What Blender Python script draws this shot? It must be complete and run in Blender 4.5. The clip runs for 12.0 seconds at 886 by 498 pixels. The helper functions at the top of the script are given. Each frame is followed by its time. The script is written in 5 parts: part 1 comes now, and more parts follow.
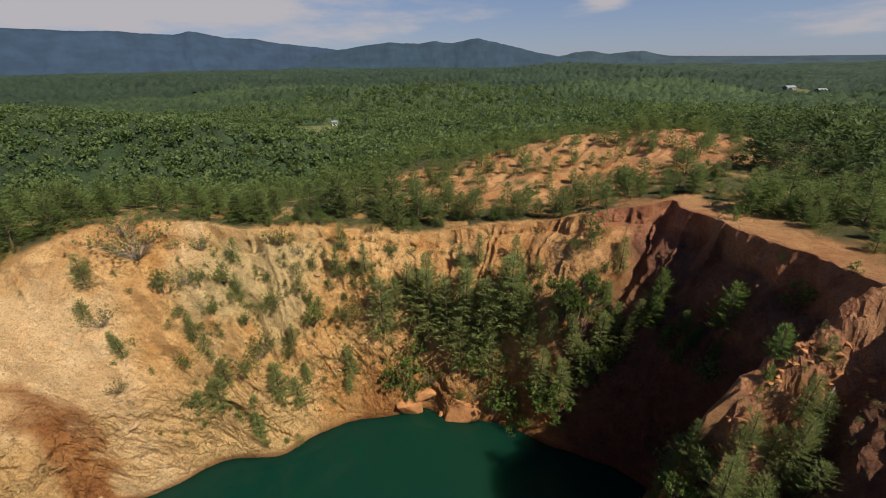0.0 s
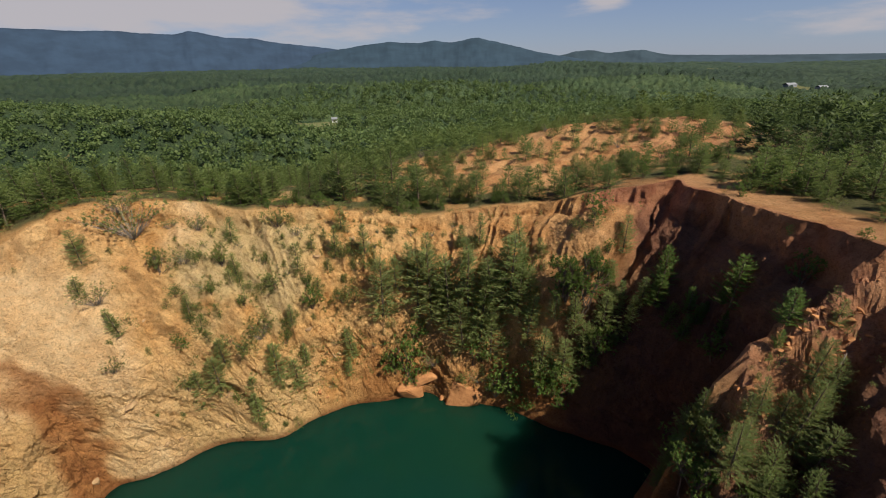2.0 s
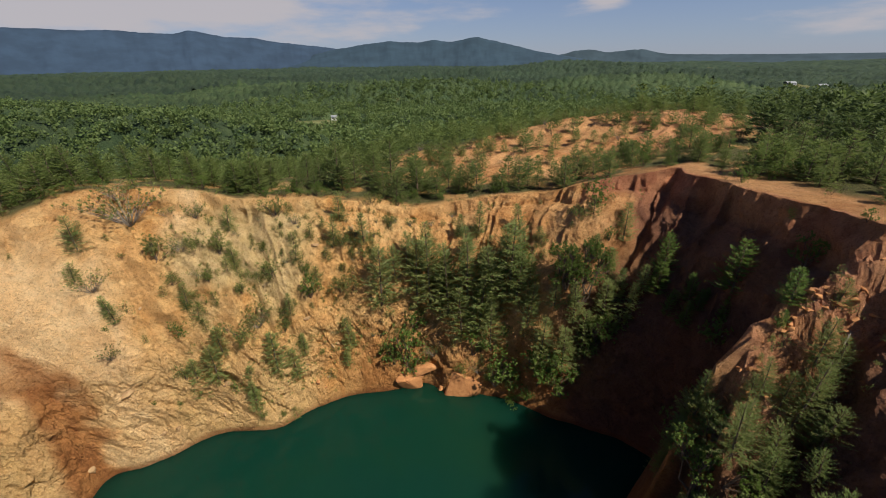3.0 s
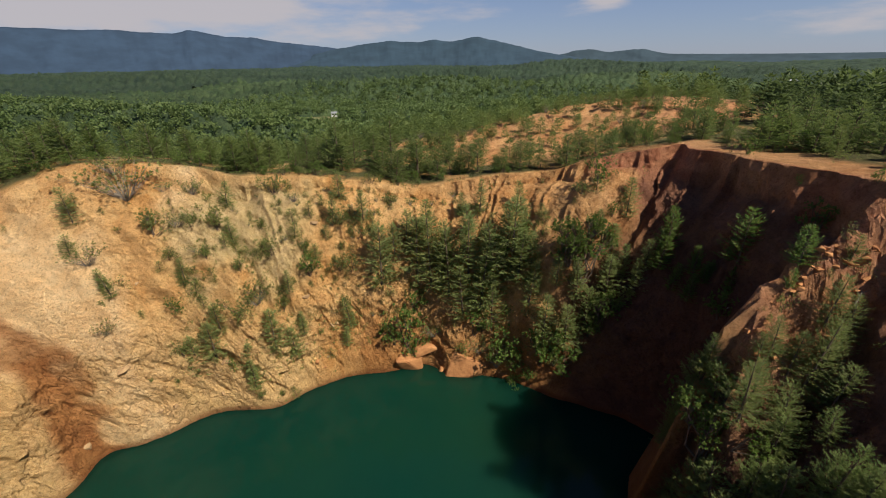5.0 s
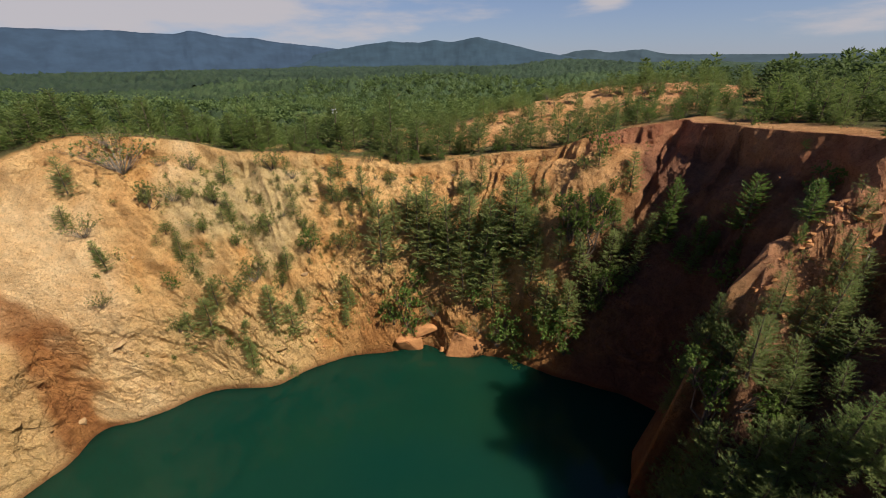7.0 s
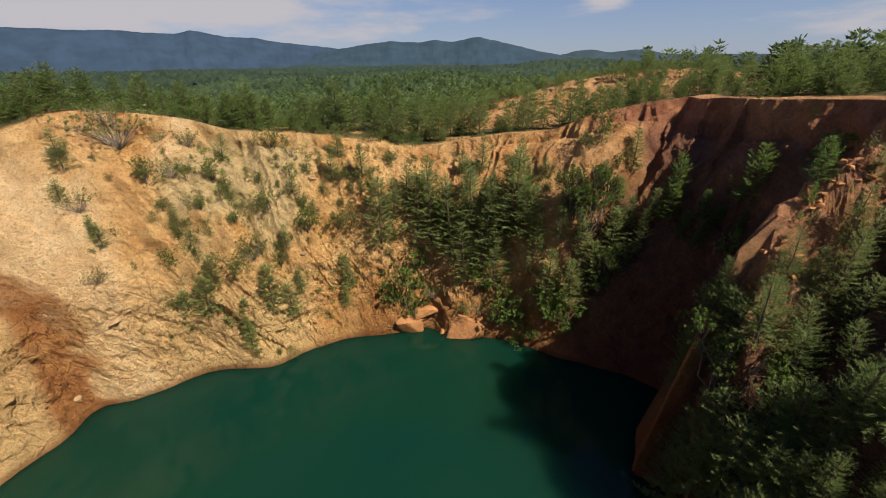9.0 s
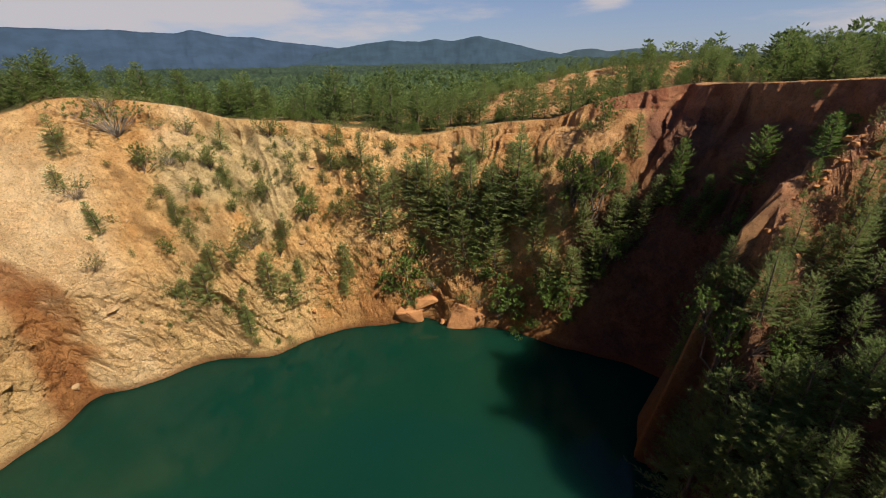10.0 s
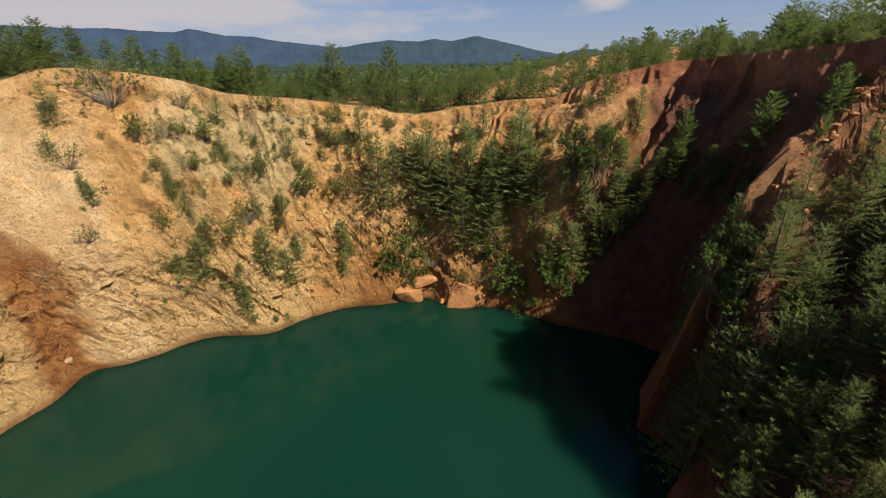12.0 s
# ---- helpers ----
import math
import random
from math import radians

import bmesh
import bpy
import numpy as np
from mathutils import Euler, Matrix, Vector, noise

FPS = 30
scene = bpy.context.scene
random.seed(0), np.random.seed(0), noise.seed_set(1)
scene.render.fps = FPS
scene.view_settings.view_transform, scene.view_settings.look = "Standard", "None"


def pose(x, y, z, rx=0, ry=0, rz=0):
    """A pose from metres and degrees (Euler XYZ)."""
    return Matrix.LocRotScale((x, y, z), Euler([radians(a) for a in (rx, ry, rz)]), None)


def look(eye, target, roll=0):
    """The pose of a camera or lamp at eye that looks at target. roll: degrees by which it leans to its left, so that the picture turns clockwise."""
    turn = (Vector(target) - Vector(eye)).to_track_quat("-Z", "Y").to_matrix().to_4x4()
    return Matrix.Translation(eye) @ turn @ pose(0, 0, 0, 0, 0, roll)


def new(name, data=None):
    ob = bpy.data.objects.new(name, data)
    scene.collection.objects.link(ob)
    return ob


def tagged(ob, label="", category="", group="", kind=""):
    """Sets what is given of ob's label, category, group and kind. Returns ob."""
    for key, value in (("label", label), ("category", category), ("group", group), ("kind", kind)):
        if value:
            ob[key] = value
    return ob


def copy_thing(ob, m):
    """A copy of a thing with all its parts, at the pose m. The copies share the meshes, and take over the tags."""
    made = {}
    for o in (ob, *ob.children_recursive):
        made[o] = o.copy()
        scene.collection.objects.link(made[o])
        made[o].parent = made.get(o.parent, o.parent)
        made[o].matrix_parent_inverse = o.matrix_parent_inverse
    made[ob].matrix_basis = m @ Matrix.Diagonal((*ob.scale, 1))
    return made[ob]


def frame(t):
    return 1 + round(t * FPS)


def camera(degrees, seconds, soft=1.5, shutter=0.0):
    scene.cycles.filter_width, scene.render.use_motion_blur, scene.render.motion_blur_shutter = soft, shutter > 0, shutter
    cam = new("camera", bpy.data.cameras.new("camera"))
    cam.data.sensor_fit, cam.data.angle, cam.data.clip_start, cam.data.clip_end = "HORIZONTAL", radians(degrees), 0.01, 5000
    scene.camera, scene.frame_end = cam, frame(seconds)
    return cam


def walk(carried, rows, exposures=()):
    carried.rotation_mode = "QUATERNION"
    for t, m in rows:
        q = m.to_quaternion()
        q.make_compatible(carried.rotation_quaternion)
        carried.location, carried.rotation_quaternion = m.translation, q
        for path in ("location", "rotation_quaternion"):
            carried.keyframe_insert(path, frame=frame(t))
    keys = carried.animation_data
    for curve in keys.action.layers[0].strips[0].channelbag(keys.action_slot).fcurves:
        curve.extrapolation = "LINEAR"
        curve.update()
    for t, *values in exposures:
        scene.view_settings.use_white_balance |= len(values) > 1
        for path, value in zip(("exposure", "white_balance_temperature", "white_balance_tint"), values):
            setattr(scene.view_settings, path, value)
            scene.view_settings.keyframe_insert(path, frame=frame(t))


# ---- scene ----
cam = camera(94.7, 12.0, soft=1.0)
PATH = [
    (0, (0.294, 0.887, 42.506), (0.261, 2.706, 41.676), -0.8),
    (0.5, (0.238, 0.776, 41.933), (0.205, 2.595, 41.102), -0.8),
    (1, (0.275, 0.709, 41.324), (0.241, 2.527, 40.492), -0.8),
    (1.5, (0.238, 0.619, 40.695), (0.205, 2.438, 39.864), -0.8),
    (2, (0.204, 0.545, 40.108), (0.17, 2.363, 39.277), -0.9),
    (2.5, (0.225, 0.439, 39.434), (0.191, 2.258, 38.602), -0.9),
    (3, (0.265, 0.312, 38.768), (0.232, 2.13, 37.935), -0.9),
    (5, (0.171, -0.236, 36.112), (0.137, 1.582, 35.279), -0.9),
    (5.5, (0.162, -0.381, 35.441), (0.127, 1.437, 34.609), -0.9),
    (6, (0.162, -0.535, 34.736), (0.125, 1.284, 33.904), -0.9),
    (6.5, (0.152, -0.684, 34.044), (0.115, 1.135, 33.214), -0.9),
    (7, (0.149, -0.852, 33.347), (0.113, 0.967, 32.517), -0.9),
    (9, (0.084, -1.282, 30.898), (0.046, 0.538, 30.068), -0.9),
    (9.5, (0.102, -1.408, 30.29), (0.063, 0.411, 29.459), -0.9),
    (10, (0.117, -1.525, 29.664), (0.077, 0.293, 28.832), -1.0),
    (10.5, (0.129, -1.673, 28.99), (0.089, 0.145, 28.158), -0.9),
    (11, (0.076, -1.837, 28.333), (0.039, -0.018, 27.503), -0.9),
    (11.5, (0.042, -1.976, 27.685), (0.006, -0.157, 26.854), -0.8),
    (12, (-0.051, -2.103, 27.025), (-0.084, -0.285, 26.194), -0.8),
]
walk(cam, [(t, look(eye, target, roll)) for t, eye, target, roll in PATH], [(0, 0.36), (12, 0.57)])

# ---- light ----
SUN_TO = Vector((18.8, -12.5, 28.0)).normalized()
world = bpy.data.worlds.new("world")
scene.world = world
world.use_nodes = True
wn, wl = world.node_tree.nodes, world.node_tree.links
wn.clear()
w_out = wn.new("ShaderNodeOutputWorld")
w_bg = wn.new("ShaderNodeBackground")
w_sky = wn.new("ShaderNodeTexSky")
w_sky.sky_type = "NISHITA"
w_sky.sun_disc = False
w_sky.sun_elevation = math.asin(SUN_TO.z)
w_sky.sun_rotation = math.atan2(SUN_TO.x, SUN_TO.y)
w_sky.altitude = 500
w_sky.air_density, w_sky.dust_density, w_sky.ozone_density = 1.0, 0.15, 2.6
w_bg.inputs["Strength"].default_value = 0.0505
# summer clouds: a pale bank, a small bright one, and haze
w_co = wn.new("ShaderNodeTexCoord")


def w_math(op, a, b, clamp=False):
    m = wn.new("ShaderNodeMath")
    m.operation, m.use_clamp = op, clamp
    for i, v in enumerate((a, b)):
        if isinstance(v, (int, float)):
            m.inputs[i].default_value = v
        else:
            wl.new(v, m.inputs[i])
    return m.outputs[0]


def cloud_bank(centre, stretch):
    """1 in the middle of a bank of cloud, falling to 0 round it."""
    off = wn.new("ShaderNodeVectorMath")
    off.operation = "SUBTRACT"
    wl.new(w_co.outputs["Generated"], off.inputs[0])
    off.inputs[1].default_value = centre
    mul = wn.new("ShaderNodeVectorMath")
    mul.operation = "MULTIPLY"
    wl.new(off.outputs["Vector"], mul.inputs[0])
    mul.inputs[1].default_value = stretch
    ln = wn.new("ShaderNodeVectorMath")
    ln.operation = "LENGTH"
    wl.new(mul.outputs["Vector"], ln.inputs[0])
    return w_math("SUBTRACT", 1.0, ln.outputs["Value"], True)


w_map = wn.new("ShaderNodeMapping")
w_map.inputs["Scale"].default_value = (3.0, 3.0, 14.0)
w_no = wn.new("ShaderNodeTexNoise")
w_no.inputs["Scale"].default_value = 1.6
w_no.inputs["Detail"].default_value = 9.0
w_no.inputs["Roughness"].default_value = 0.55
wl.new(w_co.outputs["Generated"], w_map.inputs["Vector"])
wl.new(w_map.outputs["Vector"], w_no.inputs["Vector"])
banks = w_math("MULTIPLY", cloud_bank((-0.50, 0.86, 0.105), (1.5, 0.9, 9.0)), 0.85)
banks = w_math("MAXIMUM", banks, w_math("MULTIPLY", cloud_bank((0.321, 0.942, 0.106), (16.0, 8.0, 42.0)), 0.75))
banks = w_math("MAXIMUM", banks, w_math("MULTIPLY", cloud_bank((0.65, 0.76, 0.05), (4.0, 3.0, 18.0)), 0.22))
cover = w_math("ADD", banks, w_math("MULTIPLY", w_math("SUBTRACT", w_no.outputs["Fac"], 0.5), 1.6))
w_ra = wn.new("ShaderNodeMapRange")
w_ra.interpolation_type = "SMOOTHSTEP"
w_ra.inputs["From Min"].default_value, w_ra.inputs["From Max"].default_value = 0.12, 0.62
w_ra.inputs["To Max"].default_value = 0.9
wl.new(cover, w_ra.inputs["Value"])
w_tint = wn.new("ShaderNodeMix")
w_tint.data_type, w_tint.blend_type = "RGBA", "MULTIPLY"
w_tint.inputs["Factor"].default_value = 1.0
w_tint.inputs["B"].default_value = (0.93, 0.925, 1.17, 1)
wl.new(w_sky.outputs["Color"], w_tint.inputs["A"])
w_mix = wn.new("ShaderNodeMix")
w_mix.data_type = "RGBA"
w_mix.inputs["B"].default_value = (7.5, 7.0, 7.3, 1)
wl.new(w_ra.outputs["Result"], w_mix.inputs["Factor"])
w_sep = wn.new("ShaderNodeSeparateXYZ")
wl.new(w_co.outputs["Generated"], w_sep.inputs["Vector"])
w_haze = wn.new("ShaderNodeMix")
w_haze.data_type = "RGBA"
w_haze.inputs["B"].default_value = (3.9, 4.9, 6.7, 1)
wl.new(w_math("SUBTRACT", 0.62, w_math("MULTIPLY", w_math("ABSOLUTE", w_sep.outputs["Z"], 0.0), 2.2), True), w_haze.inputs["Factor"])
wl.new(w_tint.outputs["Result"], w_haze.inputs["A"])
wl.new(w_haze.outputs["Result"], w_mix.inputs["A"])
wl.new(w_mix.outputs["Result"], w_bg.inputs["Color"])
wl.new(w_bg.outputs["Background"], w_out.inputs["Surface"])

sun_data = bpy.data.lights.new("sun", "SUN")
sun_data.energy = 5.0
sun_data.angle = radians(0.55)
sun_data.color = (1.0, 0.92, 0.79)
sun = new("sun", sun_data)
sun.matrix_basis = look(SUN_TO * 300, (0, 0, 0))


# ---- numbers that look random, and noise ----
def lattice(ix, iy, iz, seed):
    n = (ix * 374761393 + iy * 668265263 + iz * 1440662683 + seed * 974711) & 0x7FFFFFFF
    n = ((n ^ (n >> 13)) * 1274126177) & 0x7FFFFFFF
    n = ((n ^ (n >> 15)) * 668265263) & 0x7FFFFFFF
    return (n ^ (n >> 16)) / 0x7FFFFFFF


def smooth_noise(x, y, z=0.0, seed=0):
    """Value noise from -1 to 1."""
    x, y, z = np.broadcast_arrays(np.asarray(x, float), np.asarray(y, float), np.asarray(z, float))
    fx, fy, fz = np.floor(x), np.floor(y), np.floor(z)
    ix, iy, iz = fx.astype(np.int64), fy.astype(np.int64), fz.astype(np.int64)
    u, v, w = x - fx, y - fy, z - fz
    u, v, w = (a * a * a * (a * (a * 6 - 15) + 10) for a in (u, v, w))
    out = 0
    for dx in (0, 1):
        for dy in (0, 1):
            for dz in (0, 1):
                k = (u if dx else 1 - u) * (v if dy else 1 - v) * (w if dz else 1 - w)
                out = out + k * lattice(ix + dx, iy + dy, iz + dz, seed)
    return out * 2 - 1


def fbm(x, y, z=0.0, octaves=4, seed=0, gain=0.5):
    total, amp, norm, f = 0, 1.0, 0.0, 1.0
    for o in range(octaves):
        total = total + amp * smooth_noise(np.asarray(x) * f, np.asarray(y) * f, np.asarray(z) * f, seed + 17 * o)
        norm += amp
        amp *= gain
        f *= 2.03
    return total / norm


def facets(x, y, z, seed=0, tilt=0.9):
    """Broken rock: cells of random size, each a plane of its own height and slope."""
    x, y, z = (np.asarray(c, float) for c in (x, y, z))
    fx, fy, fz = (np.floor(c).astype(np.int64) for c in (x, y, z))
    near, out = np.full(x.shape, 9.0), np.zeros(x.shape)
    for dx in (-1, 0, 1):
        for dy in (-1, 0, 1):
            for dz in (-1, 0, 1):
                ix, iy, iz = fx + dx, fy + dy, fz + dz
                px, py, pz = x - ix - lattice(ix, iy, iz, seed), y - iy - lattice(ix, iy, iz, seed + 1), z - iz - lattice(ix, iy, iz, seed + 2)
                d = px * px + py * py + pz * pz
                h = lattice(ix, iy, iz, seed + 3) * 2 - 1
                for c, k in ((px, 4), (py, 5), (pz, 6)):
                    h = h + tilt * c * (lattice(ix, iy, iz, seed + k) * 2 - 1)
                closer = d < near
                near, out = np.where(closer, d, near), np.where(closer, h, out)
    return out


def ramp(a, lo, hi):
    k = np.clip((np.asarray(a, float) - lo) / (hi - lo), 0, 1)
    return k * k * (3 - 2 * k)


# ---- the shape of the land: a flooded pit in a plateau ----
CX, CY = -6.0, 22.0
RIM = [(30.0, 21, 28.8), (30.0, 28.5, 28.2), (29.2, 33, 27.9), (28.6, 37, 27.6), (28.0, 40.5, 27.4), (27.6, 43.0, 27.3), (27.4, 46.0, 27.0), (27.5, 48.8, 27.0), (23.7, 48.0, 26.6),
       (21.3, 48.6, 26.1), (18.0, 49.3, 25.3), (12.4, 53.0, 22.8), (8.7, 53, 22.6), (1.3, 53.2, 21.7), (-4.4, 52.6, 20.9), (-11.3, 52.2, 22.1), (-19.5, 50.3, 23.3), (-25.2, 47.5, 24.1),
       (-30.5, 45.7, 25.8), (-34.3, 43.3, 26.6), (-38, 40.5, 27.0), (-41.3, 38, 26.0), (-44.5, 34.8, 24.0), (-51, 26, 22.5), (-53, 10, 23),
       (-38, -14, 24), (-6, -22, 24), (22, -17, 23), (33, -3, 25), (32.5, 11, 27.6)]
SHORE = [(19.2, 19.6), (22.0, 25.5), (22.4, 29.3), (19.4, 33.0), (15.6, 34.8), (12.0, 36.4), (8.2, 38.8), (4.0, 40.2), (0.1, 40.1), (-3, 42.2), (-7.0, 41.0), (-13.6, 39.6),
         (-16.8, 37.6), (-20, 34.9), (-27.4, 33.6), (-32.6, 29.7), (-34.6, 29.1), (-35.2, 25.0), (-36.6, 21.4), (-38, 12), (-31, -3), (-10, -9), (9, -5),
         (13.6, 5), (14.0, 11), (14.4, 16.0), (17.0, 18.4)]
# how sharply the wall rises from the shore, by the angle round the pit
BULGE = [(-180, 1.9), (-40, 1.75), (0, 2.3), (20, 2.1), (28, 1.5), (37.5, 1.5), (40.5, 2.1), (43, 2.7), (60, 2.6), (75, 2.4), (90, 3.1), (100, 2.7), (115, 2.5), (130, 2.2), (145, 1.9), (160, 2.4), (172, 2.3), (180, 1.9)]


def round_curve(points, column):
    """A closed curve round the pit's middle: its value as a function of the angle."""
    rows = sorted((math.atan2(p[1] - CY, p[0] - CX), math.hypot(p[0] - CX, p[1] - CY), *p[2:]) for p in points)
    a = np.array([r[0] for r in rows])
    v = np.array([r[column] for r in rows])
    a3 = np.concatenate([a - 2 * np.pi, a, a + 2 * np.pi])
    v3 = np.concatenate([v, v, v])
    d = np.gradient(v3, a3)

    def value(angle):
        angle = (np.asarray(angle, float) + np.pi) % (2 * np.pi) - np.pi
        i = np.clip(np.searchsorted(a3, angle) - 1, 0, len(a3) - 2)
        h = a3[i + 1] - a3[i]
        t = (angle - a3[i]) / h
        return ((1 + 2 * t) * (1 - t) ** 2 * v3[i] + t * (1 - t) ** 2 * h * d[i] * 0.7 + t * t * (3 - 2 * t) * v3[i + 1] + t * t * (t - 1) * h * d[i + 1] * 0.7)

    return value


rim_line, rim_z, shore_r = round_curve(RIM, 1), round_curve(RIM, 2), round_curve(SHORE, 1)


def rim_r(a):
    """The rim's distance from the pit's middle, nibbled by erosion."""
    u, w = 34 * np.cos(a), 34 * np.sin(a)
    return rim_line(a) + 0.55 * fbm(u / 2.4, w / 2.4, 0, 3, 15) - 0.5 * np.clip(smooth_noise(u / 3.4, w / 3.4, 2.2, 19) - 0.25, 0, 1)


def region(x, y):
    """The wide country: a valley with rolling wooded hills."""
    d = np.hypot(x, y)
    z = -6 + 11 * fbm(x / 230, y / 170, 0.3, 3, 5) * ramp(d, 80, 260) + 22 * fbm(x / 900, y / 700, 0.7, 3, 9) * ramp(d, 350, 1200) + 8 * ramp(d, 300, 1600)
    for cx, cy, rx, ry, h in ((-165, 215, 105, 30, 21), (-330, 290, 120, 40, 18), (-40, 500, 230, 45, 20), (230, 640, 190, 60, 20), (-420, 720, 260, 90, 16), (120, 330, 120, 50, 9), (560, 420, 170, 120, 14), (-750, 1100, 400, 160, 20), (150, 1050, 330, 120, 16)):
        z = z + h * np.exp(-(((x - cx) / rx) ** 2 + ((y - cy) / ry) ** 2))
    z = z + 31 * np.exp(-(((x - 85) / 75) ** 2 + ((y - 60) / 85) ** 2))
    z = z + 24 * np.exp(-(((x - 420) / 190) ** 2 + ((y - 1350) / 260) ** 2))
    return z


def bare(x, y):
    """1 where the plateau is bare, eroded soil."""
    e = ((x - 24) / 35) ** 2 + ((y - 82) / 23) ** 2 + 0.5 * fbm(x / 9, y / 9, 0, 3, 21)
    return 1 - ramp(e, 0.75, 1.15)


def clearing(x, y):
    """Grassy openings in the valley."""
    out = 0
    for cx, cy, rx, ry in ((-92, 324, 15, 30), (-112, 330, 22, 10), (-66, 338, 26, 9), (-165, 285, 26, 22), (-430, 425, 44, 42), (485, 612, 24, 24)):
        out = out + np.exp(-(((x - cx) / rx) ** 2 + ((y - cy) / ry) ** 2))
    return out


def plateau(x, y):
    a, r = np.arctan2(y - CY, x - CX), np.hypot(x - CX, y - CY)
    d = r - rim_r(a)
    west = ramp(-x, 2, 28)
    w = ramp(d, 22 - 19 * west, 210 - 105 * west)
    z = rim_z(a) * (1 - w) + region(x, y) * w
    z = z + 0.5 * fbm(x / 14, y / 14, 0, 3, 3) * ramp(d, 1, 12)
    z = z + 6.0 * np.exp(-(((x - 38) / 25) ** 2 + ((y - 95) / 20) ** 2)) * ramp(d, 0, 15)
    furrow = 1 - np.abs(smooth_noise((x * 0.75 - y * 0.65) / 2.3, (x * 0.65 + y * 0.75) / 9, 0, 33)) * 2
    return z + bare(x, y) * 0.5 * furrow


CREST = [(31.0, 25.0, 29.2), (28.0, 24.5, 28.0), (27.0, 24.1, 26.5), (25.2, 23.7, 25.4), (23.4, 23.4, 24.4), (22.2, 23.2, 23.8), (20.67, 22.9, 23.2), (18.7, 22.1, 20.9), (17.8, 21.4, 19.7), (17.3, 21.0, 13.0), (17.0, 20.7, -1.0)]


def spur(x, y):
    """A ridge that juts from the pit's east wall: steep to the north, gentler to the south."""
    best = np.full(np.shape(x), -50.0)
    x, y = x + 0.9 * fbm(x / 2.2, y / 2.2, 0.1, 4, 26, 0.6), y + 0.9 * fbm(x / 2.2, y / 2.2, 3.1, 4, 27, 0.6)
    for (x0, y0, z0), (x1, y1, z1) in zip(CREST, CREST[1:]):
        ex, ey = x1 - x0, y1 - y0
        n2 = ex * ex + ey * ey
        t = np.clip(((x - x0) * ex + (y - y0) * ey) / n2, 0, 1)
        px, py = x - (x0 + t * ex), y - (y0 + t * ey)
        dist = np.hypot(px, py)
        south = ramp(-py / (dist + 1e-6), 0.55, 0.9)
        best = np.maximum(best, z0 + t * (z1 - z0) - np.clip(dist - 0.25, 0, None) * (4.2 * (1 - south) + (1.45 + 0.2 * dist) * south))
    tip = 17.5 + 0.8 * fbm(x / 2.5, y / 2.5, 0.4, 3, 25) - 0.1 * np.clip(y - 20.5, 0, 9)
    return best - 25.0 * np.clip(tip - x, 0, None)


def pit_wall(a, v):
    """The height of the wall at an angle round the pit; v is 0 at the shore and 1 at the rim."""
    steep = ramp(np.cos(a - 0.12), 0.78, 0.90)
    rise = np.interp(np.degrees(a), [b[0] for b in BULGE], [b[1] for b in BULGE])
    body = 1 - (1 - v) ** rise
    lip = np.clip((v - 0.955) / 0.04, 0, 1)
    edge = 0.06 + 0.07 * ramp(smooth_noise(a * 9, 0.5, 0.5, 67), -0.2, 0.8) + 0.06 * steep
    g = (1 - edge) * body + edge * lip
    south = ramp(-np.sin(a + 0.25), 0.0, 0.35) * ramp(np.cos(a), -0.2, 0.3)
    g = g * (1 - south) + v ** 1.75 * south
    return g * rim_z(a)


def land(x, y):
    """The height of the ground anywhere, smooth (no rock relief)."""
    x, y = np.asarray(x, float), np.asarray(y, float)
    a, r = np.arctan2(y - CY, x - CX), np.hypot(x - CX, y - CY)
    rw, rr = shore_r(a), rim_r(a)
    v = np.clip((r - rw) / (rr - rw), 0, 1)
    inside = np.where(r < rw, np.maximum(-8, (r - rw) * 1.3), pit_wall(a, v))
    z = np.where(r < rr, inside, plateau(x, y))
    s = spur(x, y)
    k = 1.2
    return np.maximum(z, s) + np.maximum(k - np.abs(z - s), 0) ** 2 / (4 * k) * (r < rr + 3)


# ---- materials ----
def shader(name, roughness=0.8):
    m = bpy.data.materials.new(name)
    m.use_nodes = True
    n, l = m.node_tree.nodes, m.node_tree.links
    bsdf = n["Principled BSDF"]
    bsdf.inputs["Roughness"].default_value = roughness
    bsdf.inputs["Specular IOR Level"].default_value = 0.25
    return m, n, l, bsdf


def mix(n, l, fac, a, b, blend="MIX"):
    node = n.new("ShaderNodeMix")
    node.data_type, node.blend_type = "RGBA", blend
    for key, value in (("Factor", fac), ("A", a), ("B", b)):
        socket = [s for s in node.inputs if s.name == key and s.type == ("VALUE" if key == "Factor" else "RGBA")][0]
        if isinstance(value, (int, float)):
            socket.default_value = value
        elif isinstance(value, tuple):
            socket.default_value = (*value, 1)
        else:
            l.new(value, socket)
    return [s for s in node.outputs if s.type == "RGBA"][0]


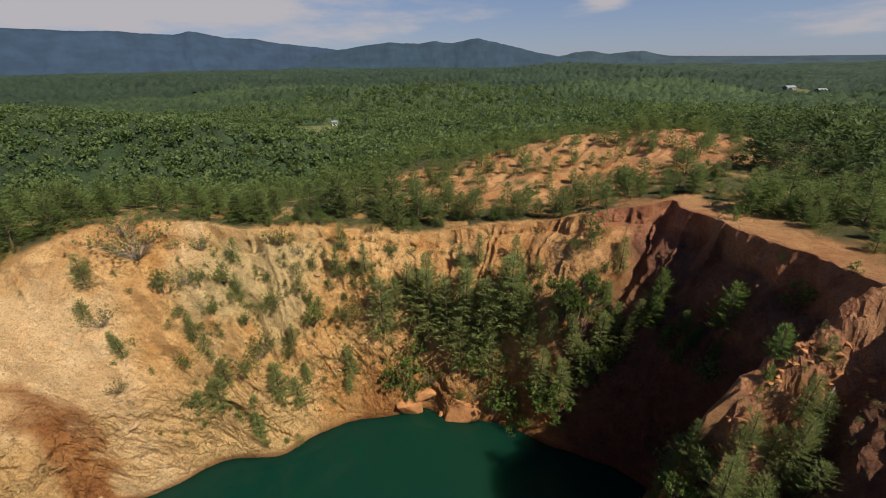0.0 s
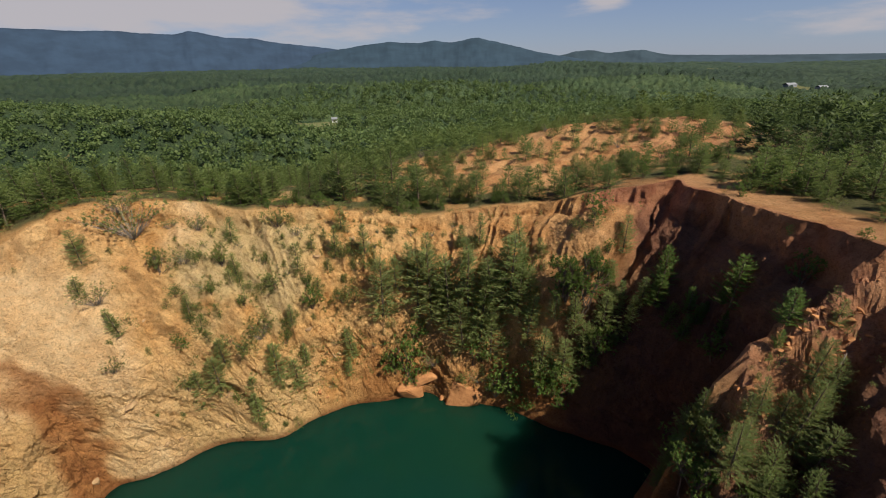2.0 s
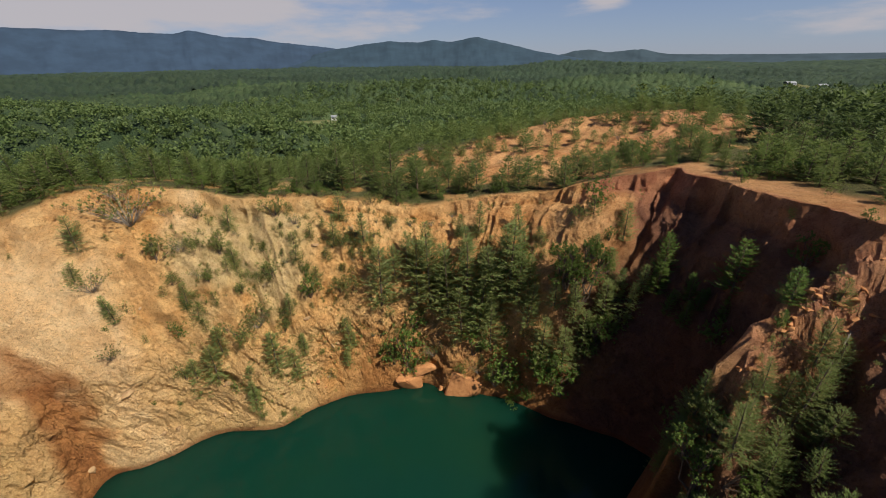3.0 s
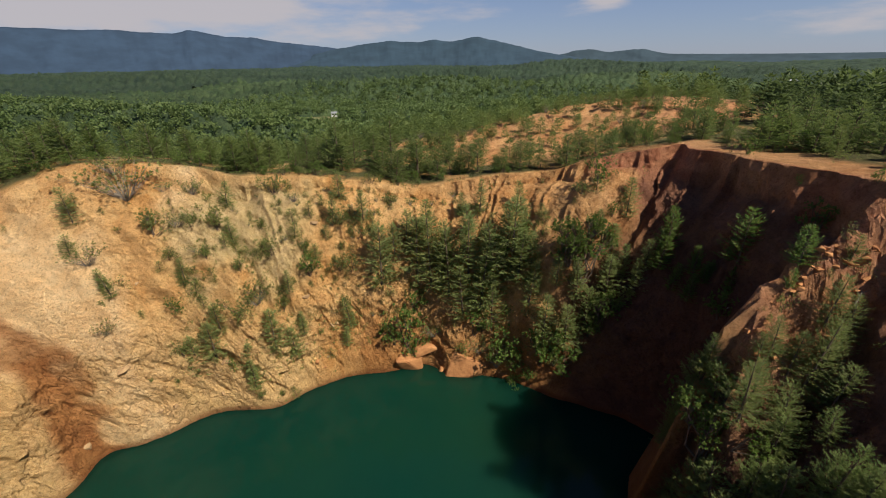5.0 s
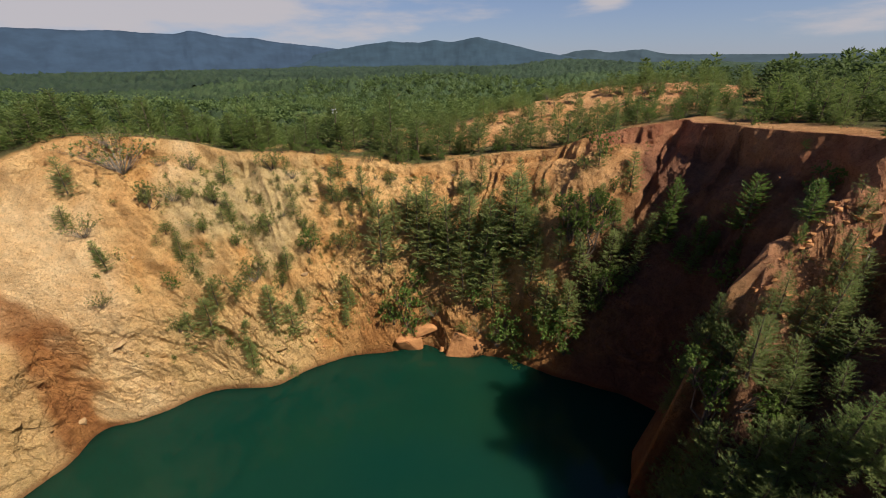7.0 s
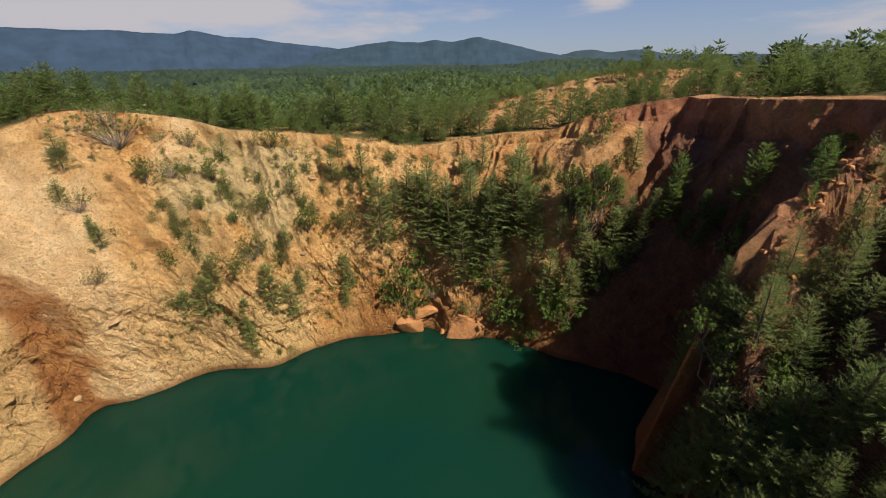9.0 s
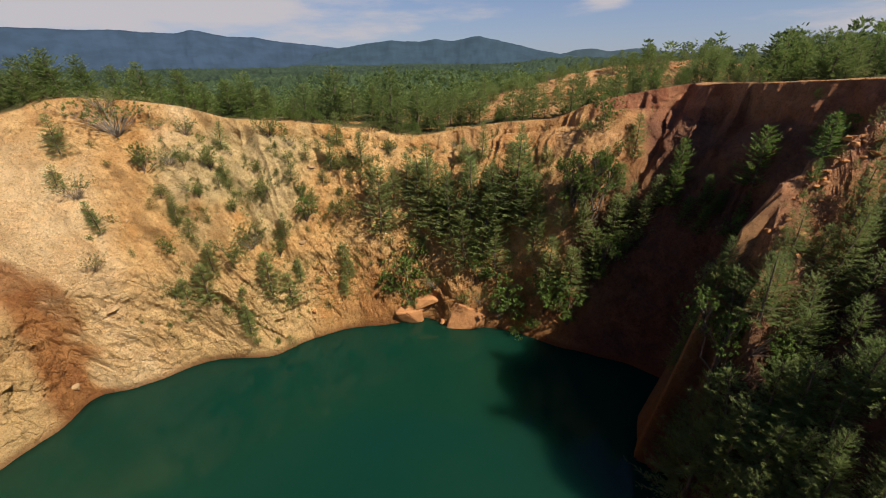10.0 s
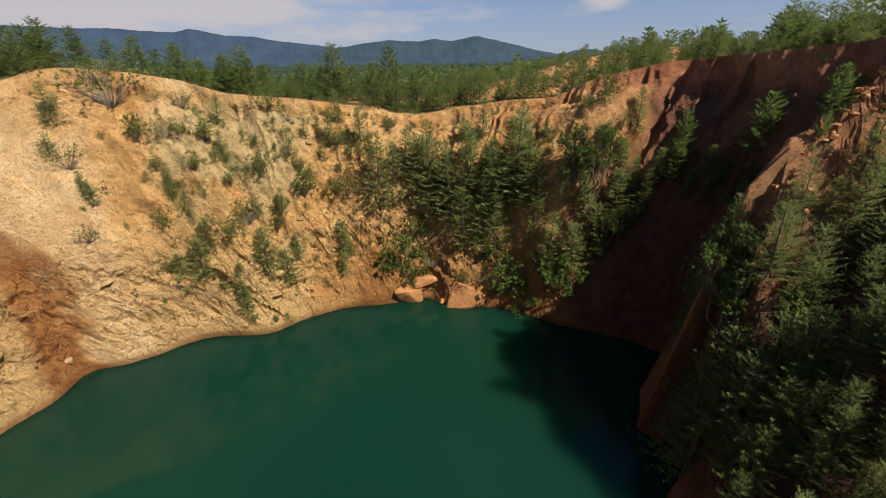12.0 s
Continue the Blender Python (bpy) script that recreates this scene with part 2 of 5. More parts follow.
def noise_tex(n, l, scale, detail=6.0, rough=0.6, stretch=(1, 1, 1), lo=0.35, hi=0.65, distort=0.0, turn=(0, 0, 0)):
    """A noise in metres, as a factor from 0 to 1."""
    geo = n.new("ShaderNodeNewGeometry")
    mp = n.new("ShaderNodeMapping")
    mp.inputs["Scale"].default_value = stretch
    mp.inputs["Rotation"].default_value = [radians(t) for t in turn]
    l.new(geo.outputs["Position"], mp.inputs["Vector"])
    t = n.new("ShaderNodeTexNoise")
    t.inputs["Scale"].default_value = scale
    t.inputs["Detail"].default_value = detail
    t.inputs["Roughness"].default_value = rough
    t.inputs["Distortion"].default_value = distort
    l.new(mp.outputs["Vector"], t.inputs["Vector"])
    r = n.new("ShaderNodeMapRange")
    r.interpolation_type = "SMOOTHSTEP"
    r.inputs["From Min"].default_value, r.inputs["From Max"].default_value = lo, hi
    l.new(t.outputs["Fac"], r.inputs["Value"])
    return r.outputs["Result"], t.outputs["Fac"]


def attribute(n, name):
    a = n.new("ShaderNodeAttribute")
    a.attribute_name = name
    return a.outputs["Fac"]


def times(n, l, a, b, op="MULTIPLY"):
    m = n.new("ShaderNodeMath")
    m.operation = op
    m.use_clamp = True
    for i, v in enumerate((a, b)):
        if isinstance(v, (int, float)):
            m.inputs[i].default_value = v
        else:
            l.new(v, m.inputs[i])
    return m.outputs[0]


def bumped(n, l, bsdf, heights, strength=0.6):
    last = None
    for h, distance in heights:
        b = n.new("ShaderNodeBump")
        b.inputs["Strength"].default_value = strength
        b.inputs["Distance"].default_value = distance
        l.new(h, b.inputs["Height"])
        if last is not None:
            l.new(last, b.inputs["Normal"])
        last = b.outputs["Normal"]
    l.new(last, bsdf.inputs["Normal"])


def ground_material():
    m, n, l, bsdf = shader("eroded_soil_and_woodland_floor", 0.92)
    bsdf.inputs["Specular IOR Level"].default_value = 0.12
    big, big_raw = noise_tex(n, l, 0.11, 5, 0.55, lo=0.4, hi=0.62)
    mid, mid_raw = noise_tex(n, l, 0.45, 8, 0.65, lo=0.38, hi=0.62, distort=0.6)
    fine, fine_raw = noise_tex(n, l, 2.6, 8, 0.7, lo=0.3, hi=0.7)
    streak, streak_raw = noise_tex(n, l, 0.55, 7, 0.6, stretch=(1, 1, 0.22), lo=0.42, hi=0.6, distort=0.4)
    grit, grit_raw = noise_tex(n, l, 9.0, 6, 0.75, lo=0.3, hi=0.7)
    # sandy wall
    sand = mix(n, l, streak, (0.72, 0.43, 0.165), (0.60, 0.31, 0.10))
    sand = mix(n, l, times(n, l, big, 0.7), sand, (0.77, 0.50, 0.22))
    sand = mix(n, l, times(n, l, mid, 0.35), sand, (0.44, 0.20, 0.065))
    # grey-green weathered rock
    rock = mix(n, l, streak, (0.60, 0.45, 0.21), (0.68, 0.50, 0.25))
    rock = mix(n, l, times(n, l, fine, 0.4), rock, (0.40, 0.28, 0.13))
    sand = mix(n, l, times(n, l, attribute(n, "pale"), 0.8), sand, mix(n, l, mid, (0.84, 0.61, 0.34), (0.79, 0.53, 0.27)))
    col = mix(n, l, attribute(n, "rock"), sand, rock)
    vor = n.new("ShaderNodeTexVoronoi")
    vor.feature = "DISTANCE_TO_EDGE"
    vor.inputs["Scale"].default_value = 0.3
    warp = n.new("ShaderNodeVectorMath")
    warp.operation = "MULTIPLY_ADD"
    geo = n.new("ShaderNodeNewGeometry")
    wnz = n.new("ShaderNodeTexNoise")
    wnz.inputs["Scale"].default_value = 0.5
    wnz.inputs["Detail"].default_value = 5.0
    l.new(geo.outputs["Position"], wnz.inputs["Vector"])
    l.new(wnz.outputs["Color"], warp.inputs[0])
    warp.inputs[1].default_value = (3.2, 3.2, 3.2)
    l.new(geo.outputs["Position"], warp.inputs[2])
    dip = n.new("ShaderNodeMapping")
    dip.inputs["Rotation"].default_value = (radians(18), radians(38), radians(20))
    dip.inputs["Scale"].default_value = (0.45, 0.9, 1.5)
    l.new(warp.outputs["Vector"], dip.inputs["Vector"])
    l.new(dip.outputs["Vector"], vor.inputs["Vector"])
    crack = n.new("ShaderNodeMapRange")
    crack.interpolation_type = "SMOOTHSTEP"
    crack.inputs["From Min"].default_value, crack.inputs["From Max"].default_value = 0.0, 0.035
    crack.inputs["To Min"].default_value, crack.inputs["To Max"].default_value = 1.0, 0.0
    l.new(vor.outputs["Distance"], crack.inputs["Value"])
    in_rock = times(n, l, crack.outputs["Result"], attribute(n, "rocky"))
    col = mix(n, l, times(n, l, in_rock, 0.2), col, (0.22, 0.12, 0.055))
    # iron-stained ground
    iron = mix(n, l, streak, (0.44, 0.20, 0.066), (0.31, 0.128, 0.042))
    iron = mix(n, l, times(n, l, fine, 0.5), iron, (0.30, 0.125, 0.045))
    col = mix(n, l, attribute(n, "iron"), col, iron)
    red = mix(n, l, mid, (0.52, 0.235, 0.125), (0.34, 0.13, 0.07))
    red = mix(n, l, times(n, l, big, 0.4), red, (0.60, 0.33, 0.19))
    col = mix(n, l, attribute(n, "red"), col, red)
    # dark brown painted low on the east wall, standing in for its shade
    col = mix(n, l, attribute(n, "wall_shade"), col, mix(n, l, mid, (0.16, 0.078, 0.052), (0.10, 0.052, 0.040)))
    # grit and small stones
    col = mix(n, l, times(n, l, grit, 0.5), col, mix(n, l, 0.6, col, (0.15, 0.08, 0.04)))
    pit, pit_raw = noise_tex(n, l, 4.2, 9, 0.8, lo=0.5, hi=0.62, distort=0.5)
    col = mix(n, l, times(n, l, pit, 0.75), col, (0.50, 0.43, 0.36), "MULTIPLY")
    clod, clod_raw = noise_tex(n, l, 1.3, 7, 0.7, lo=0.42, hi=0.58)
    col = mix(n, l, times(n, l, clod, 1.0), col, (1.13, 1.11, 1.08), "MULTIPLY")
    # damp band at the water
    col = mix(n, l, times(n, l, attribute(n, "wet"), 0.75), col, (0.15, 0.055, 0.02))
    # litter, grass and low growth under the trees
    grass = mix(n, l, mid, (0.085, 0.090, 0.034), (0.15, 0.125, 0.055))
    grass = mix(n, l, times(n, l, fine, 0.5), grass, (0.055, 0.065, 0.024))
    patch = times(n, l, attribute(n, "green"), 1.0)
    col = mix(n, l, patch, col, grass)
    col = mix(n, l, attribute(n, "field"), col, mix(n, l, mid, (0.13, 0.16, 0.055), (0.19, 0.175, 0.08)))
    l.new(col, bsdf.inputs["Base Color"])
    bumped(n, l, bsdf, [(mid_raw, 0.9), (streak_raw, 0.8), (fine_raw, 0.55), (pit_raw, 0.22), (grit_raw, 0.14), (times(n, l, 1.0, in_rock, "SUBTRACT"), 0.16)], 0.85)
    return m


def water_material():
    m, n, l, bsdf = shader("green_pit_water", 0.06)
    bsdf.inputs["Specular IOR Level"].default_value = 0.3
    bsdf.inputs["IOR"].default_value = 1.33
    # silt in the water spreads the light
    bsdf.subsurface_method = "BURLEY"
    bsdf.inputs["Subsurface Weight"].default_value = 0.9
    bsdf.inputs["Subsurface Radius"].default_value = (0.7, 1.0, 0.9)
    bsdf.inputs["Subsurface Scale"].default_value = 6.0
    big, _ = noise_tex(n, l, 0.045, 4, 0.5, lo=0.35, hi=0.7)
    l.new(mix(n, l, big, (0.003, 0.026, 0.017), (0.006, 0.030, 0.016)), bsdf.inputs["Base Color"])
    _, r1 = noise_tex(n, l, 1.6, 4, 0.6)
    _, r2 = noise_tex(n, l, 0.35, 3, 0.5)
    bumped(n, l, bsdf, [(r1, 0.03), (r2, 0.05)], 0.25)
    return m


def leaf_material(name, dark, light, old, shine=0.55):
    m, n, l, bsdf = shader(name, shine)
    bsdf.inputs["Specular IOR Level"].default_value = 0.2
    geo = n.new("ShaderNodeNewGeometry")
    info = n.new("ShaderNodeObjectInfo")
    col = mix(n, l, geo.outputs["Random Per Island"], dark, light)
    col = mix(n, l, times(n, l, info.outputs["Random"], 0.45), col, old)
    spot, _ = noise_tex(n, l, 0.25, 3, 0.5)
    col = mix(n, l, times(n, l, spot, 0.3), col, old)
    stand, _ = noise_tex(n, l, 0.022, 4, 0.6, lo=0.4, hi=0.62)
    col = mix(n, l, times(n, l, stand, 0.45), col, mix(n, l, 0.55, col, tuple(0.3 * k for k in dark)))
    l.new(col, bsdf.inputs["Base Color"])
    t = n.new("ShaderNodeBsdfTranslucent")
    l.new(col, t.inputs["Color"])
    s = n.new("ShaderNodeMixShader")
    s.inputs["Fac"].default_value = 0.48
    l.new(bsdf.outputs["BSDF"], s.inputs[1])
    l.new(t.outputs["BSDF"], s.inputs[2])
    l.new(s.outputs["Shader"], n["Material Output"].inputs["Surface"])
    return m


def plain_material(name, a, b, scale, roughness=0.85, bump=0.05):
    m, n, l, bsdf = shader(name, roughness)
    f, raw = noise_tex(n, l, scale, 8, 0.65)
    l.new(mix(n, l, f, a, b), bsdf.inputs["Base Color"])
    bumped(n, l, bsdf, [(raw, bump)], 0.7)
    return m


GROUND = ground_material()
WATER = water_material()
PINE = leaf_material("pine_needles", (0.112, 0.175, 0.042), (0.225, 0.285, 0.08), (0.185, 0.212, 0.068))
PINE_WOODS = leaf_material("woods_needles", (0.095, 0.15, 0.038), (0.185, 0.24, 0.068), (0.155, 0.18, 0.058))
PINE_FAR = leaf_material("valley_foliage", (0.10, 0.16, 0.05), (0.18, 0.238, 0.077), (0.15, 0.182, 0.062))
PINE_DARK = leaf_material("shaded_pine_needles", (0.155, 0.225, 0.065), (0.31, 0.365, 0.12), (0.29, 0.30, 0.105))
# PINE_DARK's colours at about three quarters, for the shore pines
PINE_SHORE = leaf_material("shore_pine_needles", (0.115, 0.18, 0.048), (0.24, 0.295, 0.088), (0.21, 0.22, 0.076))
# dark foliage, darkened further: the rise's shade is put into the colour
PINE_HILL = leaf_material("shade_tinted_hill_foliage", (0.062, 0.106, 0.032), (0.138, 0.186, 0.055), (0.105, 0.135, 0.046))
LEAF = leaf_material("broad_leaves", (0.090, 0.165, 0.032), (0.19, 0.28, 0.058), (0.16, 0.21, 0.048))
SHRUB = leaf_material("dry_shrub_leaves", (0.13, 0.185, 0.045), (0.26, 0.31, 0.085), (0.27, 0.25, 0.09))
BARK = plain_material("pine_bark", (0.16, 0.115, 0.08), (0.085, 0.06, 0.042), 6.0)
DEAD = plain_material("grey_dead_wood", (0.27, 0.235, 0.19), (0.17, 0.14, 0.105), 5.0)
STONE = plain_material("pale_weathered_stone", (0.38, 0.25, 0.125), (0.27, 0.165, 0.08), 1.4, 0.9, 0.2)
STONE_RED = plain_material("iron_stained_stone", (0.47, 0.225, 0.088), (0.33, 0.145, 0.056), 1.3, 0.9, 0.2)


# ---- meshes ----
def mesh_from(name, verts, faces, material, smooth=False):
    me = bpy.data.meshes.new(name)
    verts = np.asarray(verts, dtype=np.float32).reshape(-1, 3)
    faces = np.asarray(faces, dtype=np.int32)
    k = faces.shape[1]
    me.vertices.add(len(verts))
    me.vertices.foreach_set("co", verts.ravel())
    me.loops.add(faces.size)
    me.loops.foreach_set("vertex_index", faces.ravel())
    me.polygons.add(len(faces))
    me.polygons.foreach_set("loop_start", np.arange(0, faces.size, k, dtype=np.int32))
    me.polygons.foreach_set("use_smooth", np.full(len(faces), smooth))
    me.materials.append(material)
    me.update(calc_edges=True)
    return me


def part(name, me, parent, label=""):
    ob = new(name, me)
    ob.parent = parent
    return tagged(ob, label)


# ---- the ground: one sheet from the pit's floor to the horizon ----
def build_ground():
    dense = np.radians(np.concatenate([np.arange(-34, 18, 0.4), np.arange(18, 178, 0.3), np.arange(178, 206, 0.5)]))
    sparse = np.radians(np.arange(206, 326, 2.0))
    ang = np.concatenate([dense, sparse])
    under = np.array([-1.0, -0.6, -0.3, -0.12, -0.05])
    wall = np.concatenate([np.linspace(0, 0.94, 118), np.linspace(0.947, 1, 15)])
    out = np.concatenate([np.arange(0.15, 6, 0.3), np.arange(6, 60, 1.1), np.geomspace(60, 4880, 60)])
    A = ang[:, None]
    rw, rr = shore_r(A), rim_r(A)
    R = np.concatenate([rw * (1 + under * 0.9), rw + (rr - rw) * wall, rr + out], axis=1)
    V = np.concatenate([np.broadcast_to(under, (len(ang), len(under))), np.broadcast_to(wall, (len(ang), len(wall))), np.broadcast_to(1 + out, (len(ang), len(out)))], axis=1)
    A = np.broadcast_to(A, R.shape)
    X, Y = CX + R * np.cos(A), CY + R * np.sin(A)
    Z = land(X, Y)
    on_wall = ramp(V, -0.05, 0.05) * (1 - ramp(V, 1.0, 1.4))
    # erosion gullies in the soft upper wall, broken rock lower down
    arc = A * 34
    warp = 0.7 * fbm(X / 4, Y / 4, Z / 4, 3, 43)
    gully = 1 - np.abs(smooth_noise(arc / 2.9 + warp, Z / 16, 0.2, 41)) * 2.2
    rill = 1 - np.abs(smooth_noise(arc / 1.05 + 1.4 * warp, Z / 6, 0.6, 42)) * 2.2
    lumps = fbm(X / 5.0, Y / 5.0, Z / 4.0, 4, 51)
    crag = fbm(X / 0.95, Y / 0.95, Z / 1.2, 4, 57, 0.6)
    bend = 1.2 * fbm(X / 4, Y / 4, Z / 4, 2, 63)
    low = 1 - ramp(Z + 3.5 * lumps, 7, 14)
    outcrop = ramp(-X - 0.25 * Z, 26, 30) * (1 - ramp(Y, 30, 34))
    smooth_bank = ramp(-X, 32, 35) * ramp(Z + 3 * lumps, 9, 13) * (1 - ramp(Z + 2 * lumps, 20, 22.5))
    rocky = np.clip(low + outcrop, 0.12, 1) * (1 - 0.7 * smooth_bank)
    block = np.zeros_like(X)
    sel = (V > -0.08) & (V < 1.02)
    xs, ys, zs, bs = X[sel], Y[sel], Z[sel], bend[sel]
    # beds dip to the east
    u, w = (xs * 0.8 + ys * 0.6 + bs) / 3.0, (zs + 0.75 * xs + bs) / 1.7
    block[sel] = 0.85 * facets(u, ys / 2.6, w, 201, 1.5) + 0.42 * facets(u * 2.7, ys / 1.0, w * 2.2, 231, 1.3)
    east_side = ramp(X, 20, 26)
    soft = (1 - rocky) * (1 - 0.75 * smooth_bank)
    push = on_wall * (soft * (0.58 * gully + (0.38 + 0.42 * east_side * ramp(V, 0.6, 0.85)) * rill * ramp(V, 0.2, 0.6)) + (0.5 - 0.2 * smooth_bank) * lumps + (0.36 - 0.2 * smooth_bank) * crag + rocky * (0.38 - 0.2 * ramp(X, -19, -13)) * block)
    push = push * np.clip(ramp(V, -0.02, 0.12) * 0.75 + 0.25, 0, 1)
    flat = ramp(V, 1.0, 3.0)
    R2 = R - push * (1 - 0.55 * ramp(V, 0.97, 1.0))
    Z2 = Z + 0.3 * push * on_wall * (1 - ramp(V, 0.93, 1.0)) + flat * 0.10 * fbm(X / 1.8, Y / 1.8, 0, 3, 71) * (1 - ramp(V, 60, 90))
    on_spur = ramp(spur(X, Y) - Z, -2.5, -0.2) * ramp(Z, 2, 6) * (V < 1.0)
    Z2 = Z2 + on_spur * (0.5 * lumps + 0.45 * crag + 0.12 * block + 0.3 * fbm(X / 0.45, Y / 0.45, 0, 2, 59))
    X2, Y2 = CX + R2 * np.cos(A), CY + R2 * np.sin(A)
    SURFACE.update(angle=ang, r=R2, z=Z2)
    na, nr = R.shape
    idx = np.arange(na * nr).reshape(na, nr)
    nxt = np.roll(idx, -1, axis=0)
    faces = np.stack([idx[:, :-1], idx[:, 1:], nxt[:, 1:], nxt[:, :-1]], axis=-1).reshape(-1, 4)
    me = mesh_from("ground", np.stack([X2, Y2, Z2], -1).reshape(-1, 3), faces, GROUND, True)
    me.polygons.foreach_set("use_smooth", (V[:, :-1] > 30).ravel())
    # where each kind of soil lies, and the shade painted on the east wall
    wob = fbm(X / 5, Y / 5, Z / 5, 3, 81)
    inside = 1 - ramp(V, 0.99, 1.3)
    east = ramp(X + 5 * wob, 14, 25)
    red = np.clip(east * (0.6 + 0.4 * ramp(wob, -0.4, 0.4)), 0, 1)
    red = np.clip(red + 0.2 * ramp(X + 6 * wob, -14, 10) * ramp(Z + 4 * wob, 11, 18), 0, 1)
    red = red * np.clip(inside + 0.5 * (1 - ramp(V - 1 + 3 * wob, 4, 12)), 0, 1)
    edge = 1.3 * wob + 0.8 * fbm(X / 1.6, Y / 1.6, Z / 1.6, 3, 83)
    band = ramp(Y + edge - (25.3 + 0.2 * Z), -0.9, 0.9) * (1 - ramp(Y + 0.6 * edge - (29.4 + 0.09 * Z - 0.35 * np.clip(Z - 12, 0, None)), -0.45, 0.45)) * ramp(-X, 30, 33)
    iron = np.clip(band * inside * (0.85 + 0.15 * ramp(wob, -0.2, 0.2)) + (1 - ramp(Z + 3 * wob, 4, 10)) * ramp(X, -17, -9) * 0.65 * inside + 0.25 * ramp(X + 9 * wob, -2, 14) * inside, 0, 1) * (1 - red)
    grey = np.clip((rocky - 0.12) * 0.6 * (1 - ramp(X, -19, -14)) + ramp(wob, -0.5, 0.1) * ramp(X + 0.3 * (Z - 18) + 3 * wob, -31, -27) * (1 - ramp(X + 3 * wob, -19, -14)) * ramp(Z + 3 * wob, 11, 15) * (1 - 0.7 * ramp(Z, 22, 24)), 0, 1)
    wet = (1 - ramp(Z + 0.25 * wob, 0.15, 0.75)) * inside
    d = V - 1
    lip = 1 - ramp(d + 2 * wob, 0.4, 2.2)
    east_top = (1 - ramp(d + 3 * wob, 3.0, 6.5)) * ramp(X, 18, 26)
    soil = np.clip(np.maximum(np.maximum(lip, east_top), bare(X, Y) * ramp(wob, -0.7, -0.1)), 0, 1)
    green = np.clip((1 - soil) * (1 - inside), 0, 1) * (1 - 0.75 * ramp(fbm(X / 2.2, Y / 2.2, 0, 3, 87), 0.0, 0.35) * (1 - ramp(d, 12, 42)))
    hill_red = bare(X, Y) * (1 - inside) * (0.36 + 0.3 * ramp(X + 8 * wob, 26, 44))
    pale = np.clip(ramp(-X + 3 * wob, 31.5, 36) * ramp(Z + 3 * wob, 8, 13) * (1 - 0.75 * ramp(Z + 2.5 * wob, 20, 22.5)) * inside + np.exp(-((X + 29.8 + 0.5 * edge) / 1.5) ** 2) * ramp(Z, 21, 23) * inside + np.exp(-((Y + edge - 30.6 - 0.12 * Z) / 1.7) ** 2) * ramp(-X, 26, 30) * inside, 0, 1)
    grey = grey * (1 - 0.75 * pale)
    for name, value in (("rock", grey), ("iron", np.clip(iron + 0.2 * (1 - inside), 0, 1)), ("red", np.clip(red + hill_red, 0, 1)), ("wet", wet), ("green", green), ("wall_shade", np.clip(ramp(X + 4 * wob, 11, 18) * (1 - ramp(Z + 4 * wob, 12, 20)) * inside + 0.7 * ramp(X + 2 * wob, 20, 23) * inside * (1 - ramp(Z + 2 * wob, 23, 26)) * (1 - on_spur), 0, 1)), ("pale", pale), ("rocky", rocky * inside), ("field", np.clip(clearing(X, Y), 0, 1))):
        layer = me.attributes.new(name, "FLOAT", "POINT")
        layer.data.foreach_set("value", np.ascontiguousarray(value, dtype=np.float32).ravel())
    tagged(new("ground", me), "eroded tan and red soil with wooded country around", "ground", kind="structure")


SURFACE = {}
build_ground()


def ground_at(x, y):
    """The height of the ground as built, rock relief included."""
    a = math.atan2(y - CY, x - CX)
    a = a + 2 * math.pi if a < SURFACE["angle"][0] else a
    i = min(int(np.searchsorted(SURFACE["angle"], a)), len(SURFACE["angle"]) - 1)
    return float(np.interp(math.hypot(x - CX, y - CY), np.maximum.accumulate(SURFACE["r"][i]), SURFACE["z"][i]))


# the pit's floor and the lake
lake_a = np.linspace(0, 2 * np.pi, 97)[:-1]
lake_v = np.array([(CX, CY, 0.0)] + [(CX + (float(shore_r(a)) + 4) * math.cos(a), CY + (float(shore_r(a)) + 4) * math.sin(a), 0.0) for a in lake_a])
lake_f = np.array([(0, 1 + i, 1 + (i + 1) % 96) for i in range(96)])
tagged(new("water", mesh_from("water", lake_v, lake_f, WATER)), "still dark green water filling the pit", "water", kind="structure")


